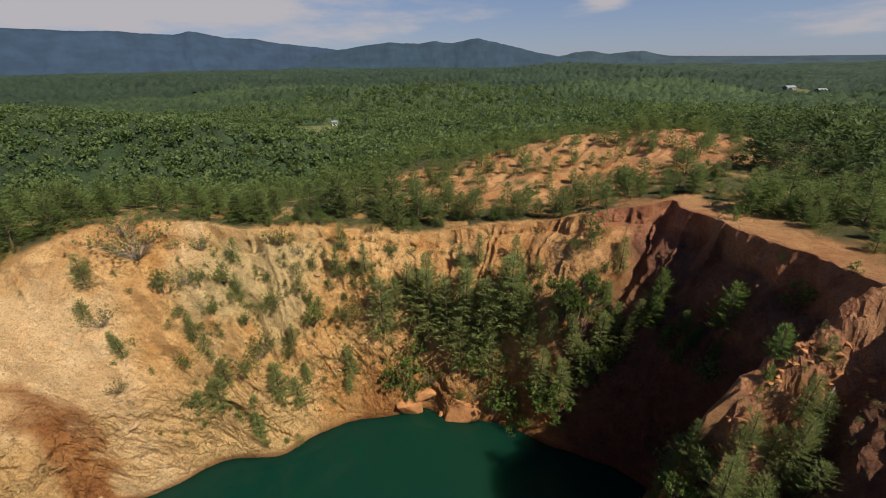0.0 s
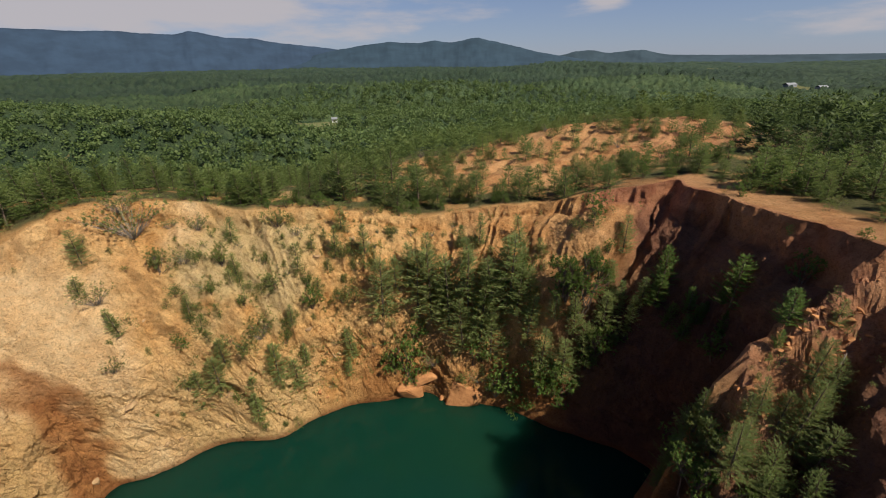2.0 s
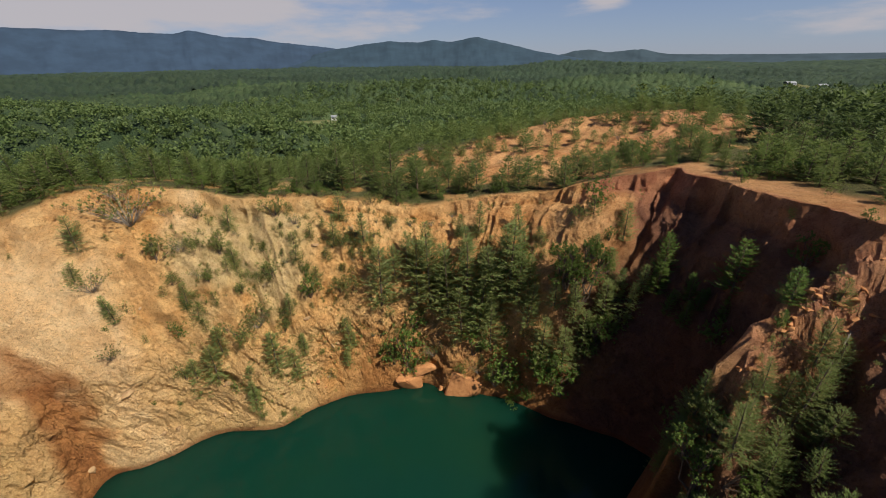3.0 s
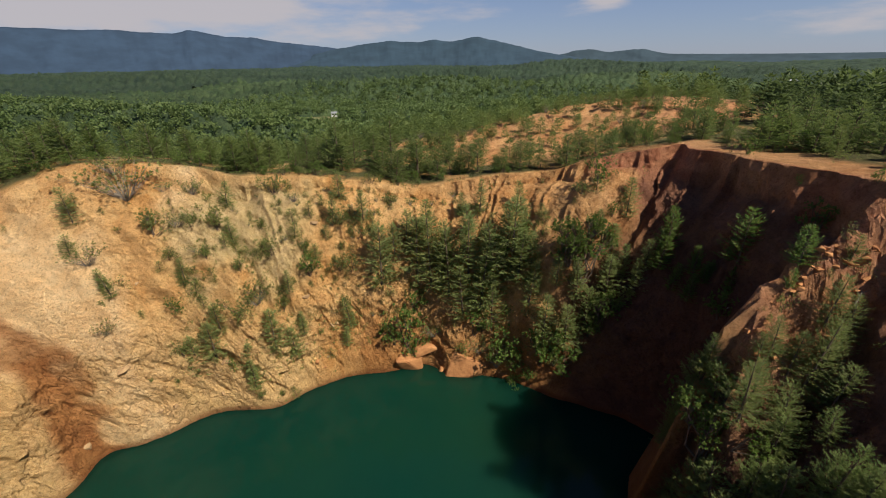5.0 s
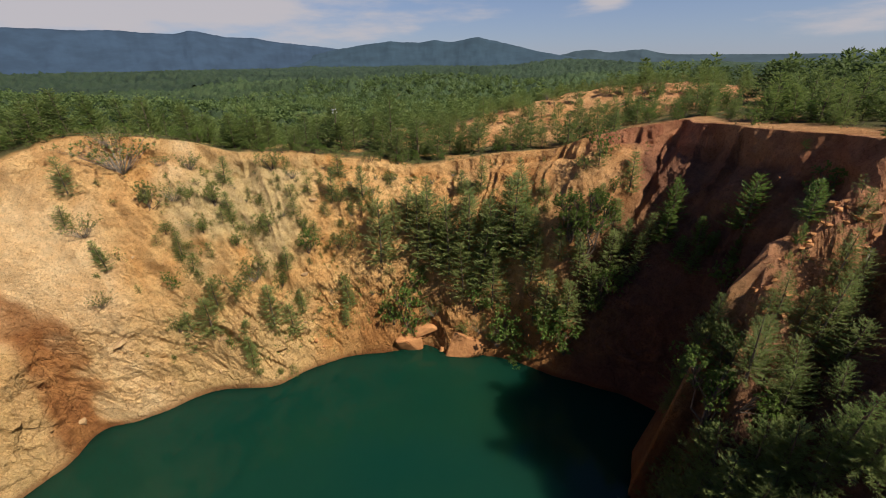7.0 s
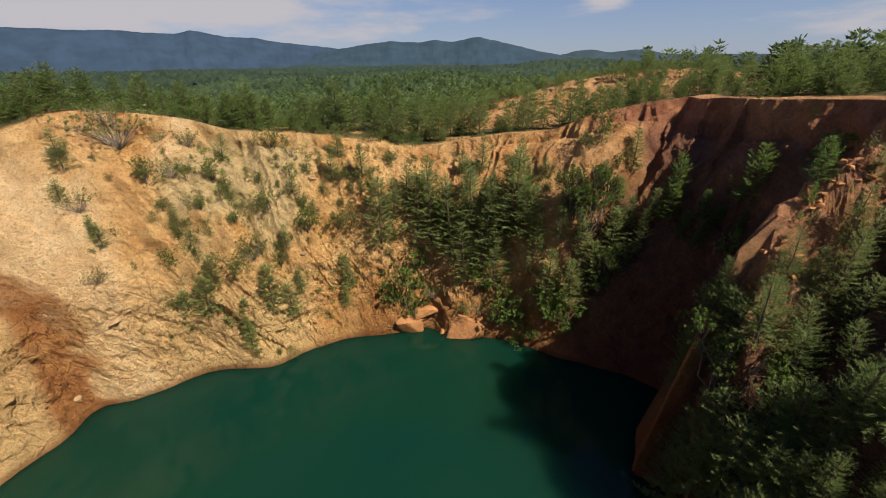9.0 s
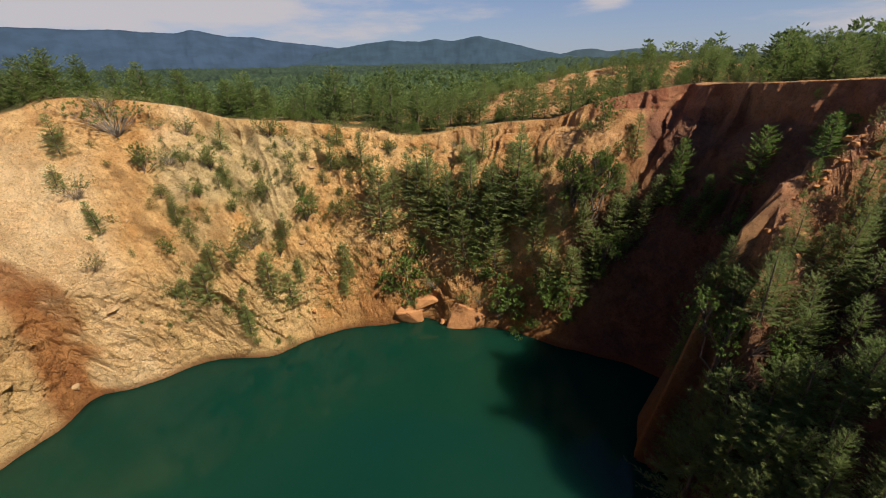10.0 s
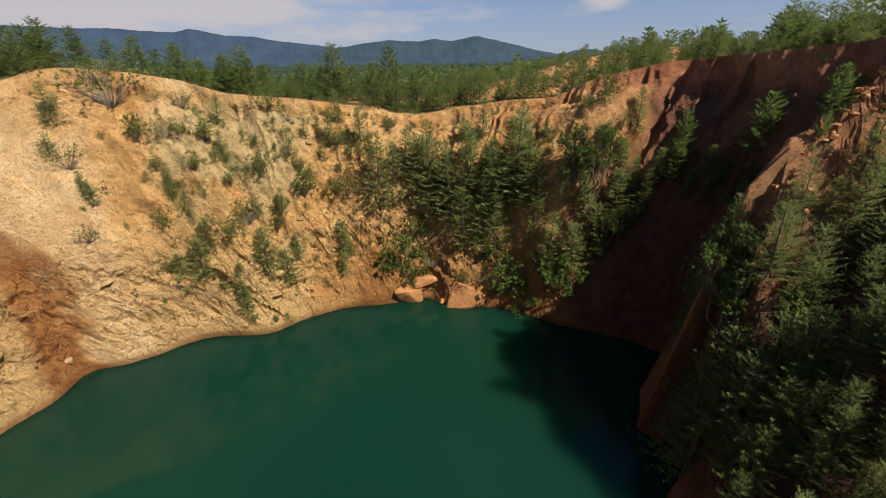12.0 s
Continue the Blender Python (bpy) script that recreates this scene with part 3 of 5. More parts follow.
# ---- far mountains ----
def mountain(name, label, crest, dist, depth, base, haze_tint):
    """A long wooded ridge, blued by painted haze; crest: degrees to the right of straight ahead, and degrees of height.
    """
    az = np.radians(np.arange(crest[0][0], crest[-1][0] + 0.01, 0.12))
    el = np.interp(az, np.radians([c[0] for c in crest]), [c[1] for c in crest])
    el = np.convolve(np.pad(el, 3, mode="edge"), np.ones(7) / 7, mode="valid")
    top = 36 + np.tan(np.radians(el)) * dist + 7 * fbm(az * 60, 0.5, 0.5, 4, 91) * ramp(el, 0.1, 0.8)
    k = np.linspace(0, 1, 14)
    AZ, K = np.meshgrid(az, k, indexing="ij")
    rr = dist - depth * (1 - K) + 60 * fbm(AZ * 40, K * 2, 0, 3, 95) * (1 - K)
    fold = 0.05 * fbm(AZ * 45, K * 2.5, 0.1, 4, 97) * np.sin(np.pi * K)
    z = base + (top[:, None] - base) * np.clip(K ** 1.2 + fold, 0, 1)
    back = np.stack([(dist + depth) * np.sin(az), (dist + depth) * np.cos(az), np.full(len(az), base)], -1)
    v = np.concatenate([np.stack([rr * np.sin(AZ), rr * np.cos(AZ), z], -1), back[:, None, :]], axis=1)
    na, nk = v.shape[:2]
    idx = np.arange(na * nk).reshape(na, nk)
    f = np.stack([idx[:-1, :-1], idx[1:, :-1], idx[1:, 1:], idx[:-1, 1:]], -1).reshape(-1, 4)
    # distance haze is put into the woods' base colour
    m = plain_material(name + "_woods", haze_tint, tuple(c * 0.78 for c in haze_tint), 0.006, 0.95, 1.5)
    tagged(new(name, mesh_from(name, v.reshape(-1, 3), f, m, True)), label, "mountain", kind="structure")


mountain("mountain_1", "long wooded mountain ridge far away, blue-grey from painted haze", [(-62, 2.0), (-52, 3.0), (-44.5, 3.44), (-42.2, 3.43), (-39.4, 3.33), (-36.3, 3.46), (-34.0, 3.26), (-30.9, 3.2), (-29.5, 3.6), (-27.7, 3.26), (-26.0, 2.94), (-23.1, 2.9),
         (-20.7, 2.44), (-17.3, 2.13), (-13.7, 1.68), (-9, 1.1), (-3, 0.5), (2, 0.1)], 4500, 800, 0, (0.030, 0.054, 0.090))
mountain("mountain_2", "wooded hill far away with a rounded top, blue-green from painted haze", [(-20, 0.1), (-17, 1.0), (-13.7, 1.68), (-10.9, 2.09), (-7.4, 2.5), (-3.9, 2.28), (-1.7, 2.56), (0.4, 2.28), (2.4, 2.7), (3.5, 2.85), (6.0, 2.31), (8.1, 1.83), (10.9, 1.15), (13.3, 0.73), (17, 0.1)],
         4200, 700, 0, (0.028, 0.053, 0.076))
mountain("mountain_3", "hills on the horizon, pale blue from painted haze", [(10, 0.2), (14.3, 0.71), (15.6, 1.06), (17.5, 1.14), (19.5, 0.8), (21.3, 0.94), (23.1, 1.1), (24.6, 0.69), (26.1, 0.48), (29.4, 0.42), (36, 0.3), (44, 0.25), (54, 0.25)], 4650, 300, 0, (0.038, 0.062, 0.078))


# ---- trees ----
def blades(rng, centres, directions, length, width, count, level=0.0):
    """Short flat blades round each centre, leaning out along its direction: needles in tufts, or leaves on twigs."""
    c = np.repeat(centres, count, axis=0)
    d = np.repeat(directions, count, axis=0) + rng.normal(0, 0.6, (len(c), 3))
    d /= np.linalg.norm(d, axis=1, keepdims=True) + 1e-9
    s = np.cross(d, rng.normal(0, 1, d.shape) * (1 - level) + np.array([0, 0, 2.0]) * level)
    s /= np.linalg.norm(s, axis=1, keepdims=True) + 1e-9
    ln = length * rng.uniform(0.6, 1.25, (len(c), 1))
    wd = width * rng.uniform(0.7, 1.3, (len(c), 1))
    c = c + rng.normal(0, length * 0.22, c.shape)
    v = np.stack([c, c + d * ln * 0.5 + s * wd * 0.6, c + d * ln, c + d * ln * 0.45 - s * wd * 0.6], axis=1)
    n = len(c)
    base = np.arange(n)[:, None] * 4
    return v.reshape(-1, 3), base + np.arange(4)


def tube(points, radii, sides=6):
    """A tapered limb along points."""
    pts = np.asarray(points, float)
    tang = np.gradient(pts, axis=0)
    tang /= np.linalg.norm(tang, axis=1, keepdims=True) + 1e-9
    ref = np.where(np.abs(tang[:, 2:3]) > 0.9, [[1.0, 0, 0]], [[0, 0, 1.0]])
    u = np.cross(tang, ref)
    u /= np.linalg.norm(u, axis=1, keepdims=True) + 1e-9
    w = np.cross(tang, u)
    a = np.linspace(0, 2 * np.pi, sides, endpoint=False)
    v = pts[:, None, :] + np.asarray(radii)[:, None, None] * (np.cos(a)[None, :, None] * u[:, None, :] + np.sin(a)[None, :, None] * w[:, None, :])
    n = len(pts)
    i = np.arange(n * sides).reshape(n, sides)
    j = np.roll(i, -1, axis=1)
    f = np.stack([i[:-1], j[:-1], j[1:], i[1:]], -1).reshape(-1, 4)
    return v.reshape(-1, 3), f


def joined(pieces):
    verts, faces, at = [], [], 0
    for v, f in pieces:
        verts.append(v)
        faces.append(f + at)
        at += len(v)
    return np.concatenate(verts), np.concatenate(faces)


def shoots(start, direction, length, width, rng, roll):
    """Narrow feathers of needles, each from its start along its direction."""
    d = direction / (np.linalg.norm(direction, axis=1, keepdims=True) + 1e-9)
    flat = np.cross(d, [0, 0, 1.0])
    flat /= np.linalg.norm(flat, axis=1, keepdims=True) + 1e-9
    up = np.cross(flat, d)
    a = rng.uniform(-roll, roll, (len(d), 1))
    s = flat * np.cos(a) + up * np.sin(a)
    ln, wd = length[:, None], width[:, None]
    v = np.stack([start, start + d * ln * 0.45 + s * wd * 0.55, start + d * ln, start + d * ln * 0.45 - s * wd * 0.55], axis=1)
    return v.reshape(-1, 3), np.arange(len(d))[:, None] * 4 + np.arange(4)


def pine_parts(rng, height, spread, bare_to=0.05, whorls=11, per_branch=12, ragged=0.3, shoot=0.42, width=0.12, limbs=True):
    """Trunk with limbs, and crown, of a pine: whorls of upswept branches, each a flat feathered spray."""
    bend = rng.normal(0, 0.015 * height, 2)
    zs = np.linspace(-0.4, height * 0.97, 7)
    k = np.clip(zs / height, 0, 1)
    axis = np.stack([bend[0] * k ** 2 * 2, bend[1] * k ** 2 * 2, zs], -1)
    wood = [tube(axis, 0.017 * height * (1 - 0.93 * k) + 0.01, 6)]
    at, way, size = [], [], []
    for w in range(whorls):
        h = bare_to + (0.97 - bare_to) * ((w + rng.uniform(0.0, 0.5)) / whorls)
        prof = (1 - h) ** 0.8 * (0.6 + 0.4 * min(1, (h + 0.1) / 0.25))
        n = int(rng.integers(5, 8))
        phase = rng.uniform(0, 6.28)
        for b in range(n):
            az = phase + 6.283 * b / n + rng.uniform(-0.3, 0.3)
            ln = spread * height * prof * rng.uniform(1 - ragged, 1 + ragged * 0.5) + 0.10 * height ** 0.5
            lift = rng.uniform(-0.05, 0.18) + 0.5 * h ** 1.5
            start = np.array([np.interp(h * height, zs, axis[:, 0]), np.interp(h * height, zs, axis[:, 1]), h * height])
            out = np.array([np.cos(az), np.sin(az), 0.0])
            across = np.array([-np.sin(az), np.cos(az), 0.0])

            def along(p):
                p = np.asarray(p)[:, None]
                return start + out * p * ln + np.array([0, 0, 1.0]) * (lift * p + 0.22 * p * p) * ln

            if limbs and b % 3 == 0:
                wood.append(tube(along([0.0, 0.55, 1.0]), 0.004 * height * (1 - h * 0.6) * np.array([1, 0.6, 0.2]), 3))
            m = max(min(4, per_branch), int(round(per_branch * (0.45 + 0.75 * prof))))
            p = np.sort(rng.uniform(0.15, 1.0, m))
            p[-1] = 0.97
            turn = np.where(np.arange(m) % 2 == 0, 1, -1) * rng.uniform(0.35, 0.95, m)
            turn[-1] = 0
            d = out * np.cos(turn)[:, None] + across * np.sin(turn)[:, None] + np.array([0, 0, 1.0]) * (lift + 0.3 * p + rng.normal(0.05, 0.16, m))[:, None]
            at.append(along(p) + rng.normal(0, 0.02 * height ** 0.5, (m, 3)))
            way.append(d)
            size.append((0.55 + 0.9 * (1 - p)) * min(1.25, 0.45 + 0.55 * ln) * rng.uniform(0.75, 1.25, m))
    at.append(np.tile(axis[-1], (6, 1)) - np.array([0, 0, 1.0]) * rng.uniform(0, 0.06 * height, (6, 1)))
    way.append(rng.normal(0, 0.35, (6, 3)) + [0, 0, 1.0])
    size.append(np.full(6, 0.8))
    size = np.concatenate(size)
    return joined(wood), shoots(np.concatenate(at), np.concatenate(way), shoot * size, width * (0.6 + 0.4 * size), rng, 0.9)


def leafy_parts(rng, height, spread, stems=6, twigs=84, count=10, leaf=0.13, width=0.065, low=0.12, lobe=1.0):
    """Stems and crown of a broad-leaved shrub or small tree with an uneven outline."""
    wood, centres, dirs = [], [], []
    lobes = [(rng.normal(0, 0.45 * spread, 2), rng.uniform(0.3, 0.85), rng.uniform(0.28, 0.5)) for _ in range(stems)]
    for (off, top, size) in lobes:
        s = np.linspace(0, 1, 5)
        path = np.stack([off[0] * s ** 1.3, off[1] * s ** 1.3, -0.25 + (top * height + 0.25) * s], -1)
        path[1:-1, :2] += rng.normal(0, 0.04 * height, (3, 2))
        wood.append(tube(path, 0.014 * height * (1 - 0.85 * s) + 0.006, 5))
        m = twigs // stems
        d = rng.normal(0, 1, (m, 3))
        d /= np.linalg.norm(d, axis=1, keepdims=True)
        rad = lobe * size * spread * rng.uniform(0.45, 1.1, (m, 1))
        c = np.array([off[0], off[1], top * height]) + d * rad * [1, 1, 0.85]
        c[:, 2] = np.maximum(c[:, 2], low * height)
        centres.append(c)
        dirs.append(d + [0, 0, 0.35])
        for q in range(0, m, 6):
            wood.append(tube(np.stack([path[3], (path[3] + c[q]) / 2 + rng.normal(0, 0.05, 3), c[q]]), [0.006 * height, 0.004 * height, 0.002 * height], 3))
    return joined(wood), blades(rng, np.concatenate(centres), np.concatenate(dirs), leaf, width, count, 0.35)


def bare_bush_parts(rng, height, spread):
    """A half-dead shrub: many grey twigs, few leaves."""
    wood, centres, dirs = [], [], []
    for _ in range(64):
        az, ln = rng.uniform(0, 6.28), height * rng.uniform(0.6, 1.05)
        s = np.linspace(0, 1, 4)
        tilt = rng.uniform(0.2, 0.9) * spread / height
        path = np.stack([np.cos(az) * tilt * ln * s, np.sin(az) * tilt * ln * s, ln * s * (1 - 0.25 * tilt * s)], -1)
        path[1:] += rng.normal(0, 0.05, (3, 3))
        wood.append(tube(path, 0.012 * (1.2 - s), 3))
        centres.append(path[2:])
        dirs.append(np.tile([np.cos(az), np.sin(az), 0.8], (2, 1)))
    return joined(wood), blades(rng, np.concatenate(centres), np.concatenate(dirs), 0.11, 0.04, 9)


def plant(name, label, category, group, wood, crown, wood_mat, leaf_mat):
    """A pattern plant: an empty at its foot with its wood and its crown."""
    root = tagged(new(name), label, category, group)
    stem = "trunk" if category == "tree" else "stem"
    part(stem, mesh_from(name + "_" + stem, *wood, wood_mat), root)
    part("crown", mesh_from(name + "_crown", *crown, leaf_mat), root)
    return root


class Kind:
    """Several grown patterns of one plant, set out one by one; the first of each pattern stands at its own first place."""

    def __init__(self, patterns):
        self.patterns, self.used = patterns, set()

    def put(self, x, y, size, rng, sink=0.0, lean=0.0, label="", group=""):
        i = int(rng.integers(len(self.patterns)))
        z = ground_at(x, y) - sink
        m = Matrix.LocRotScale((x, y, z), Euler((rng.normal(0, 0.05) + lean * 0.0, rng.normal(0, 0.05) + lean, rng.uniform(0, 6.28)), "ZYX"), (size * rng.uniform(0.9, 1.12),) * 2 + (size,))
        if i not in self.used:
            self.used.add(i)
            ob = self.patterns[i]
            ob.matrix_basis = m
        else:
            src = self.patterns[i]
            keep = src.matrix_basis.copy()
            src.matrix_basis = Matrix.Identity(4)
            ob = copy_thing(src, m)
            src.matrix_basis = keep
        return tagged(ob, label, "", group)


seed = np.random.default_rng
PINES = Kind([plant("pine_tree", "young green pine with layered upswept branches on the plateau", "tree", "pines round the pit", *pine_parts(seed(100 + i), 6.0, s, 0.02, 14, 26, 0.35, 0.40, 0.085), BARK, PINE) for i, s in enumerate((0.52, 0.46, 0.60, 0.44, 0.50))])
BACK_PINES = Kind([plant("pine_tree", "young green pine on the plateau behind the pit", "tree", "pines behind the pit", *pine_parts(seed(120 + i), 6.0, s, 0.02, 11, 13, 0.35, 0.56, 0.15, False), BARK, PINE) for i, s in enumerate((0.52, 0.44, 0.58))])
PIT_PINES = Kind([plant("pit_pine", "dark green pine growing on the pit wall", "tree", "pines in the pit", *pine_parts(seed(200 + i), 8.0, s, 0.02, 15, 26, 0.5, 0.46, 0.08), BARK, PINE_DARK) for i, s in enumerate((0.30, 0.34, 0.27, 0.36))])
SHADE_PINES = Kind([plant("shade_pine", "bright green pine growing in the shade of the wall", "tree", "pines on the shaded wall", *pine_parts(seed(220 + i), 8.0, s, 0.04, 14, 26, 0.5, 0.55, 0.10), BARK, LEAF) for i, s in enumerate((0.30, 0.36))])
SEEDLINGS = Kind([plant("pine_seedling", "fuzzy olive pine seedling on the eroded slope", "tree", "pine seedlings on the slopes", *pine_parts(seed(240 + i), 2.0, s, 0.02, 9, 20, 0.35, 0.21, 0.042), BARK, SHRUB) for i, s in enumerate((0.45, 0.58, 0.50))])
SHRUBS = Kind([plant("shrub", "small fuzzy green shrub rooted in the eroded slope", "shrub", "shrubs on the slopes", *leafy_parts(seed(300 + i), 2.0, s, 9, 190, 11, 0.12, 0.042, 0.05, 1.7), BARK, SHRUB) for i, s in enumerate((0.8, 0.95, 0.7, 1.0))])
SCRUB = Kind([plant("low_scrub", "low olive-green scrub on bare soil", "shrub", "scrub on bare soil", *leafy_parts(seed(350 + i), 2.0, s, 4, 44, 7, 0.17, 0.07, 0.04, 1.2), BARK, SHRUB) for i, s in enumerate((1.2, 1.5, 1.0))])
BUSHES = Kind([plant("broadleaf_bush", "bright green broad-leaved bush", "bush", "leafy bushes", *leafy_parts(seed(400 + i), 3.0, s, 8, 112, 8, 0.2, 0.115, 0.05, 1.3), BARK, LEAF) for i, s in enumerate((1.3, 1.6))])
LEAFY_TREES = Kind([plant("broadleaf_tree", "bright broad-leaved tree on the shaded shore", "tree", "leafy trees", *leafy_parts(seed(450 + i), 8.0, s, 12, 640, 12, 0.13, 0.085), BARK, LEAF) for i, s in enumerate((2.2, 2.6))])
NEAR_PINES = Kind([plant("shore_pine", "tall ragged pine on the shaded shore", "tree", "pines on the shaded shore", *pine_parts(seed(260 + i), 8.0, s, 0.06, 17, 50, 0.55, 0.27, 0.045), BARK, PINE_SHORE) for i, s in enumerate((0.36, 0.42, 0.32))])
HILL_PINES = Kind([plant("pine_tree", "tall dark green pine on the rise beside the pit, shade painted in", "tree", "dark trees on the rise", *pine_parts(seed(280 + i), 6.0, s, 0.04, 13, 20, 0.35, 0.50, 0.13), BARK, PINE_HILL) for i, s in enumerate((0.46, 0.40, 0.52))])
HILL_TREES = Kind([plant("broadleaf_tree", "round-crowned broad-leaved tree on the rise beside the pit", "tree", "dark trees on the rise", *leafy_parts(seed(290 + i), 6.0, s, 12, 260, 8, 0.25, 0.15, 0.08, 1.25), BARK, PINE_HILL) for i, s in enumerate((2.3, 2.7))])
DRY = Kind([plant("dry_shrub", "half-dead shrub with bare grey twigs clinging to the slope", "shrub", "dry shrubs", *bare_bush_parts(seed(500 + i), 2.0, s), DEAD, SHRUB) for i, s in enumerate((1.6, 2.2))])

# plants on the lit walls: x, y, height
R0 = seed(7)
SHRUBS_HIGH = [(-36.6, 36.6, 3.9), (-36.4, 34.8, 2.2), (-33.6, 34.4, 3.4), (-30.8, 38.8, 2.9), (-27.8, 40.8, 1.7), (-25.7, 44.7, 3.2), (-24.5, 42.0, 3.3), (-25.6, 41.5, 2.6), (-28.3, 37.9, 3.1), (-27.3, 37.6, 2.0), (-20.9, 46.8, 2.5), (-16.7, 45.8, 2.2), (-21.6, 43.7, 1.6), (-18.2, 44.3, 1.9), (-20.2, 41.9, 2.8), (-23.2, 39.6, 1.8), (-22.9, 41.4, 1.4), (-21.7, 41.2, 1.5), (-24.0, 41.3, 1.5), (-17.0, 43.3, 1.9), (-17.8, 43.1, 2.2), (-15.8, 43.1, 2.2), (-25.3, 36.9, 3.9), (-23.1, 37.6, 2.4), (-21.6, 39.3, 2.6)]
SHRUBS_LOW = [(-28.8, 34.8, 2.1), (-21.4, 34.9, 1.4), (-19.4, 35.8, 1.1), (-18.2, 36.5, 1.7), (-29.5, 33.6, 0.8), (-14.7, 40.0, 1.5), (-11.7, 43.8, 2.7), (-13.0, 45.8, 2.1), (-12.0, 46.4, 2.2), (1.5, 48.6, 3.1), (3.9, 48.1, 4.4), (-24.7, 40.7, 1.6), (-26.2, 39.2, 1.7), (-25.7, 38.6, 1.6), (-23.3, 44.6, 1.1), (-19.3, 40.0, 2.4), (-14.9, 45.0, 1.9), (-26.6, 37.2, 1.7), (-29.5, 38.2, 1.6), (-10.7, 45.2, 2.5), (-7.5, 49.4, 2.0), (-10.0, 51.7, 1.6), (11.0, 44.6, 1.9), (-13.3, 43.9, 2.2), (15.1, 44.5, 1.8), (-15.5, 47.3, 1.5)]
for x, y, h in SHRUBS_HIGH + SHRUBS_LOW:
    if h > 3.0:
        PIT_PINES.put(x, y, h / 8, R0, 0.25, label="fuzzy olive-green pine clinging to the eroded slope")
    else:
        (SHRUBS if h > 2.3 or R0.random() < 0.4 else SEEDLINGS).put(x, y, h / 2.0, R0, 0.25)
    for _ in range(2):
        (SCRUB if R0.random() < 0.5 else SEEDLINGS).put(x + R0.normal(0, 0.9), y + R0.normal(0, 0.7), min(0.7, h / 2.0 * R0.uniform(0.25, 0.5)), R0, 0.15)
DRY_SHRUBS = [(-33.8, 40.6, 4.6), (-35.5, 42.1, 2.6), (-35.3, 35.0, 2.6), (-29.0, 44.1, 2.2), (-29.1, 40.3, 2.4), (-33.8, 32.5, 2.1), (-21.6, 38.8, 2.1), (-31.1, 42.7, 1.5), (-18.6, 46.5, 1.5), (-27.0, 39.5, 1.5), (-1.9, 42.7, 2.7), (-4.5, 42.4, 2.1), (5.9, 40.1, 3.1), (3.8, 41.1, 2.8)]
for x, y, h in DRY_SHRUBS:
    DRY.put(x, y, h / 2.0, R0, 0.3)
SLOPE_PINES = [(-27.6, 35.2, 5.1), (-26.0, 35.9, 5.0), (-22.7, 36.2, 4.1), (-22.1, 35.4, 4.0), (-19.9, 37.6, 5.4), (-18.4, 40.3, 3.0), (-18.2, 38.5, 4.2), (-17.3, 39.7, 3.2), (-12.2, 42.0, 4.4), (-12.7, 41.0, 2.9), (-10.3, 46.1, 4.2), (-8.3, 43.7, 8.4), (-14.0, 46.1, 4.3), (-13.7, 48.9, 4.0), (-5.2, 46.0, 4.7), (9.1, 47.8, 4.1), (-9.0, 45.3, 3.0), (-6.6, 45.0, 4.5)]
for x, y, h in SLOPE_PINES:
    PIT_PINES.put(x, y, h / 8, R0, 0.2, label="small olive-green pine growing on the pit wall")
LEAFY = [(-29.0, 36.2, 1.8), (-34.0, 33.4, 0.7), (-24.5, 35.8, 1.5), (-16.4, 42.0, 2.9), (-5.5, 42.3, 6.3), (-4.4, 43.6, 3.4), (-6.9, 41.8, 2.6), (3.1, 41.6, 4.0), (6.5, 40.5, 4.2), (10.6, 38.4, 4.8), (12.3, 38.1, 3.6), (-7.5, 42.2, 2.3), (-31.2, 32.4, 0.6), (7.9, 38.6, 2.1), (9.4, 38.4, 1.9)]
for x, y, h in LEAFY:
    BUSHES.put(x, y, h / 3, R0, 0.2)
# low scrub dotted over the wall
for _ in range(190):
    a = 1.85 + R0.normal(0, 0.30)
    v = R0.uniform(0.12, 0.93)
    r = float(shore_r(a)) + v * float(rim_r(a) - shore_r(a))
    (DRY if R0.random() < 0.2 else SCRUB if R0.random() < 0.45 else SEEDLINGS).put(CX + r * math.cos(a), CY + r * math.sin(a), R0.uniform(0.2, 0.5), R0, 0.12)

# the dense stand in the far corner of the pit
STAND = [(-3.9, 44.7, 10.1), (-2.2, 44.4, 11.6), (-0.0, 43.7, 12.2), (-1.1, 45.0, 8.5), (2.4, 43.6, 10.5), (3.8, 42.5, 11.3), (5.8, 43.3, 11.2), (7.5, 43.4, 11.1), (8.1, 42.2, 8.1), (1.7, 42.1, 8.3), (5.2, 41.8, 9.1), (9.3, 40.7, 8.7), (9.6, 42.4, 6.5), (7.2, 45.2, 7.5), (2.4, 46.2, 5.3), (-2.5, 46.8, 6.2), (10.8, 38.9, 9.3), (13.3, 38.3, 8.5), (15.5, 39.0, 9.1), (17.5, 39.6, 8.3), (19.0, 40.2, 6.9), (20.1, 38.3, 6.6), (21.0, 38.9, 5.3), (18.2, 41.7, 6.2), (14.3, 39.5, 7.6), (20.1, 43.5, 6.9), (16.6, 41.8, 4.8), (12.2, 40.2, 5.6)]
for x, y, h in STAND:
    PIT_PINES.put(x, y, h / 8 * (0.82 if x < 9.2 else 0.68), R0, 0.3, label="dense dark green pine in the corner of the pit")
for x, y, h in [(14.9, 40.0, 10.3), (13.3, 40.5, 8.3), (16.6, 38.6, 6.3)]:
    LEAFY_TREES.put(x, y, h / 8 * 0.85, R0, 0.3, label="dense dark broad-leaved tree in the corner of the pit")
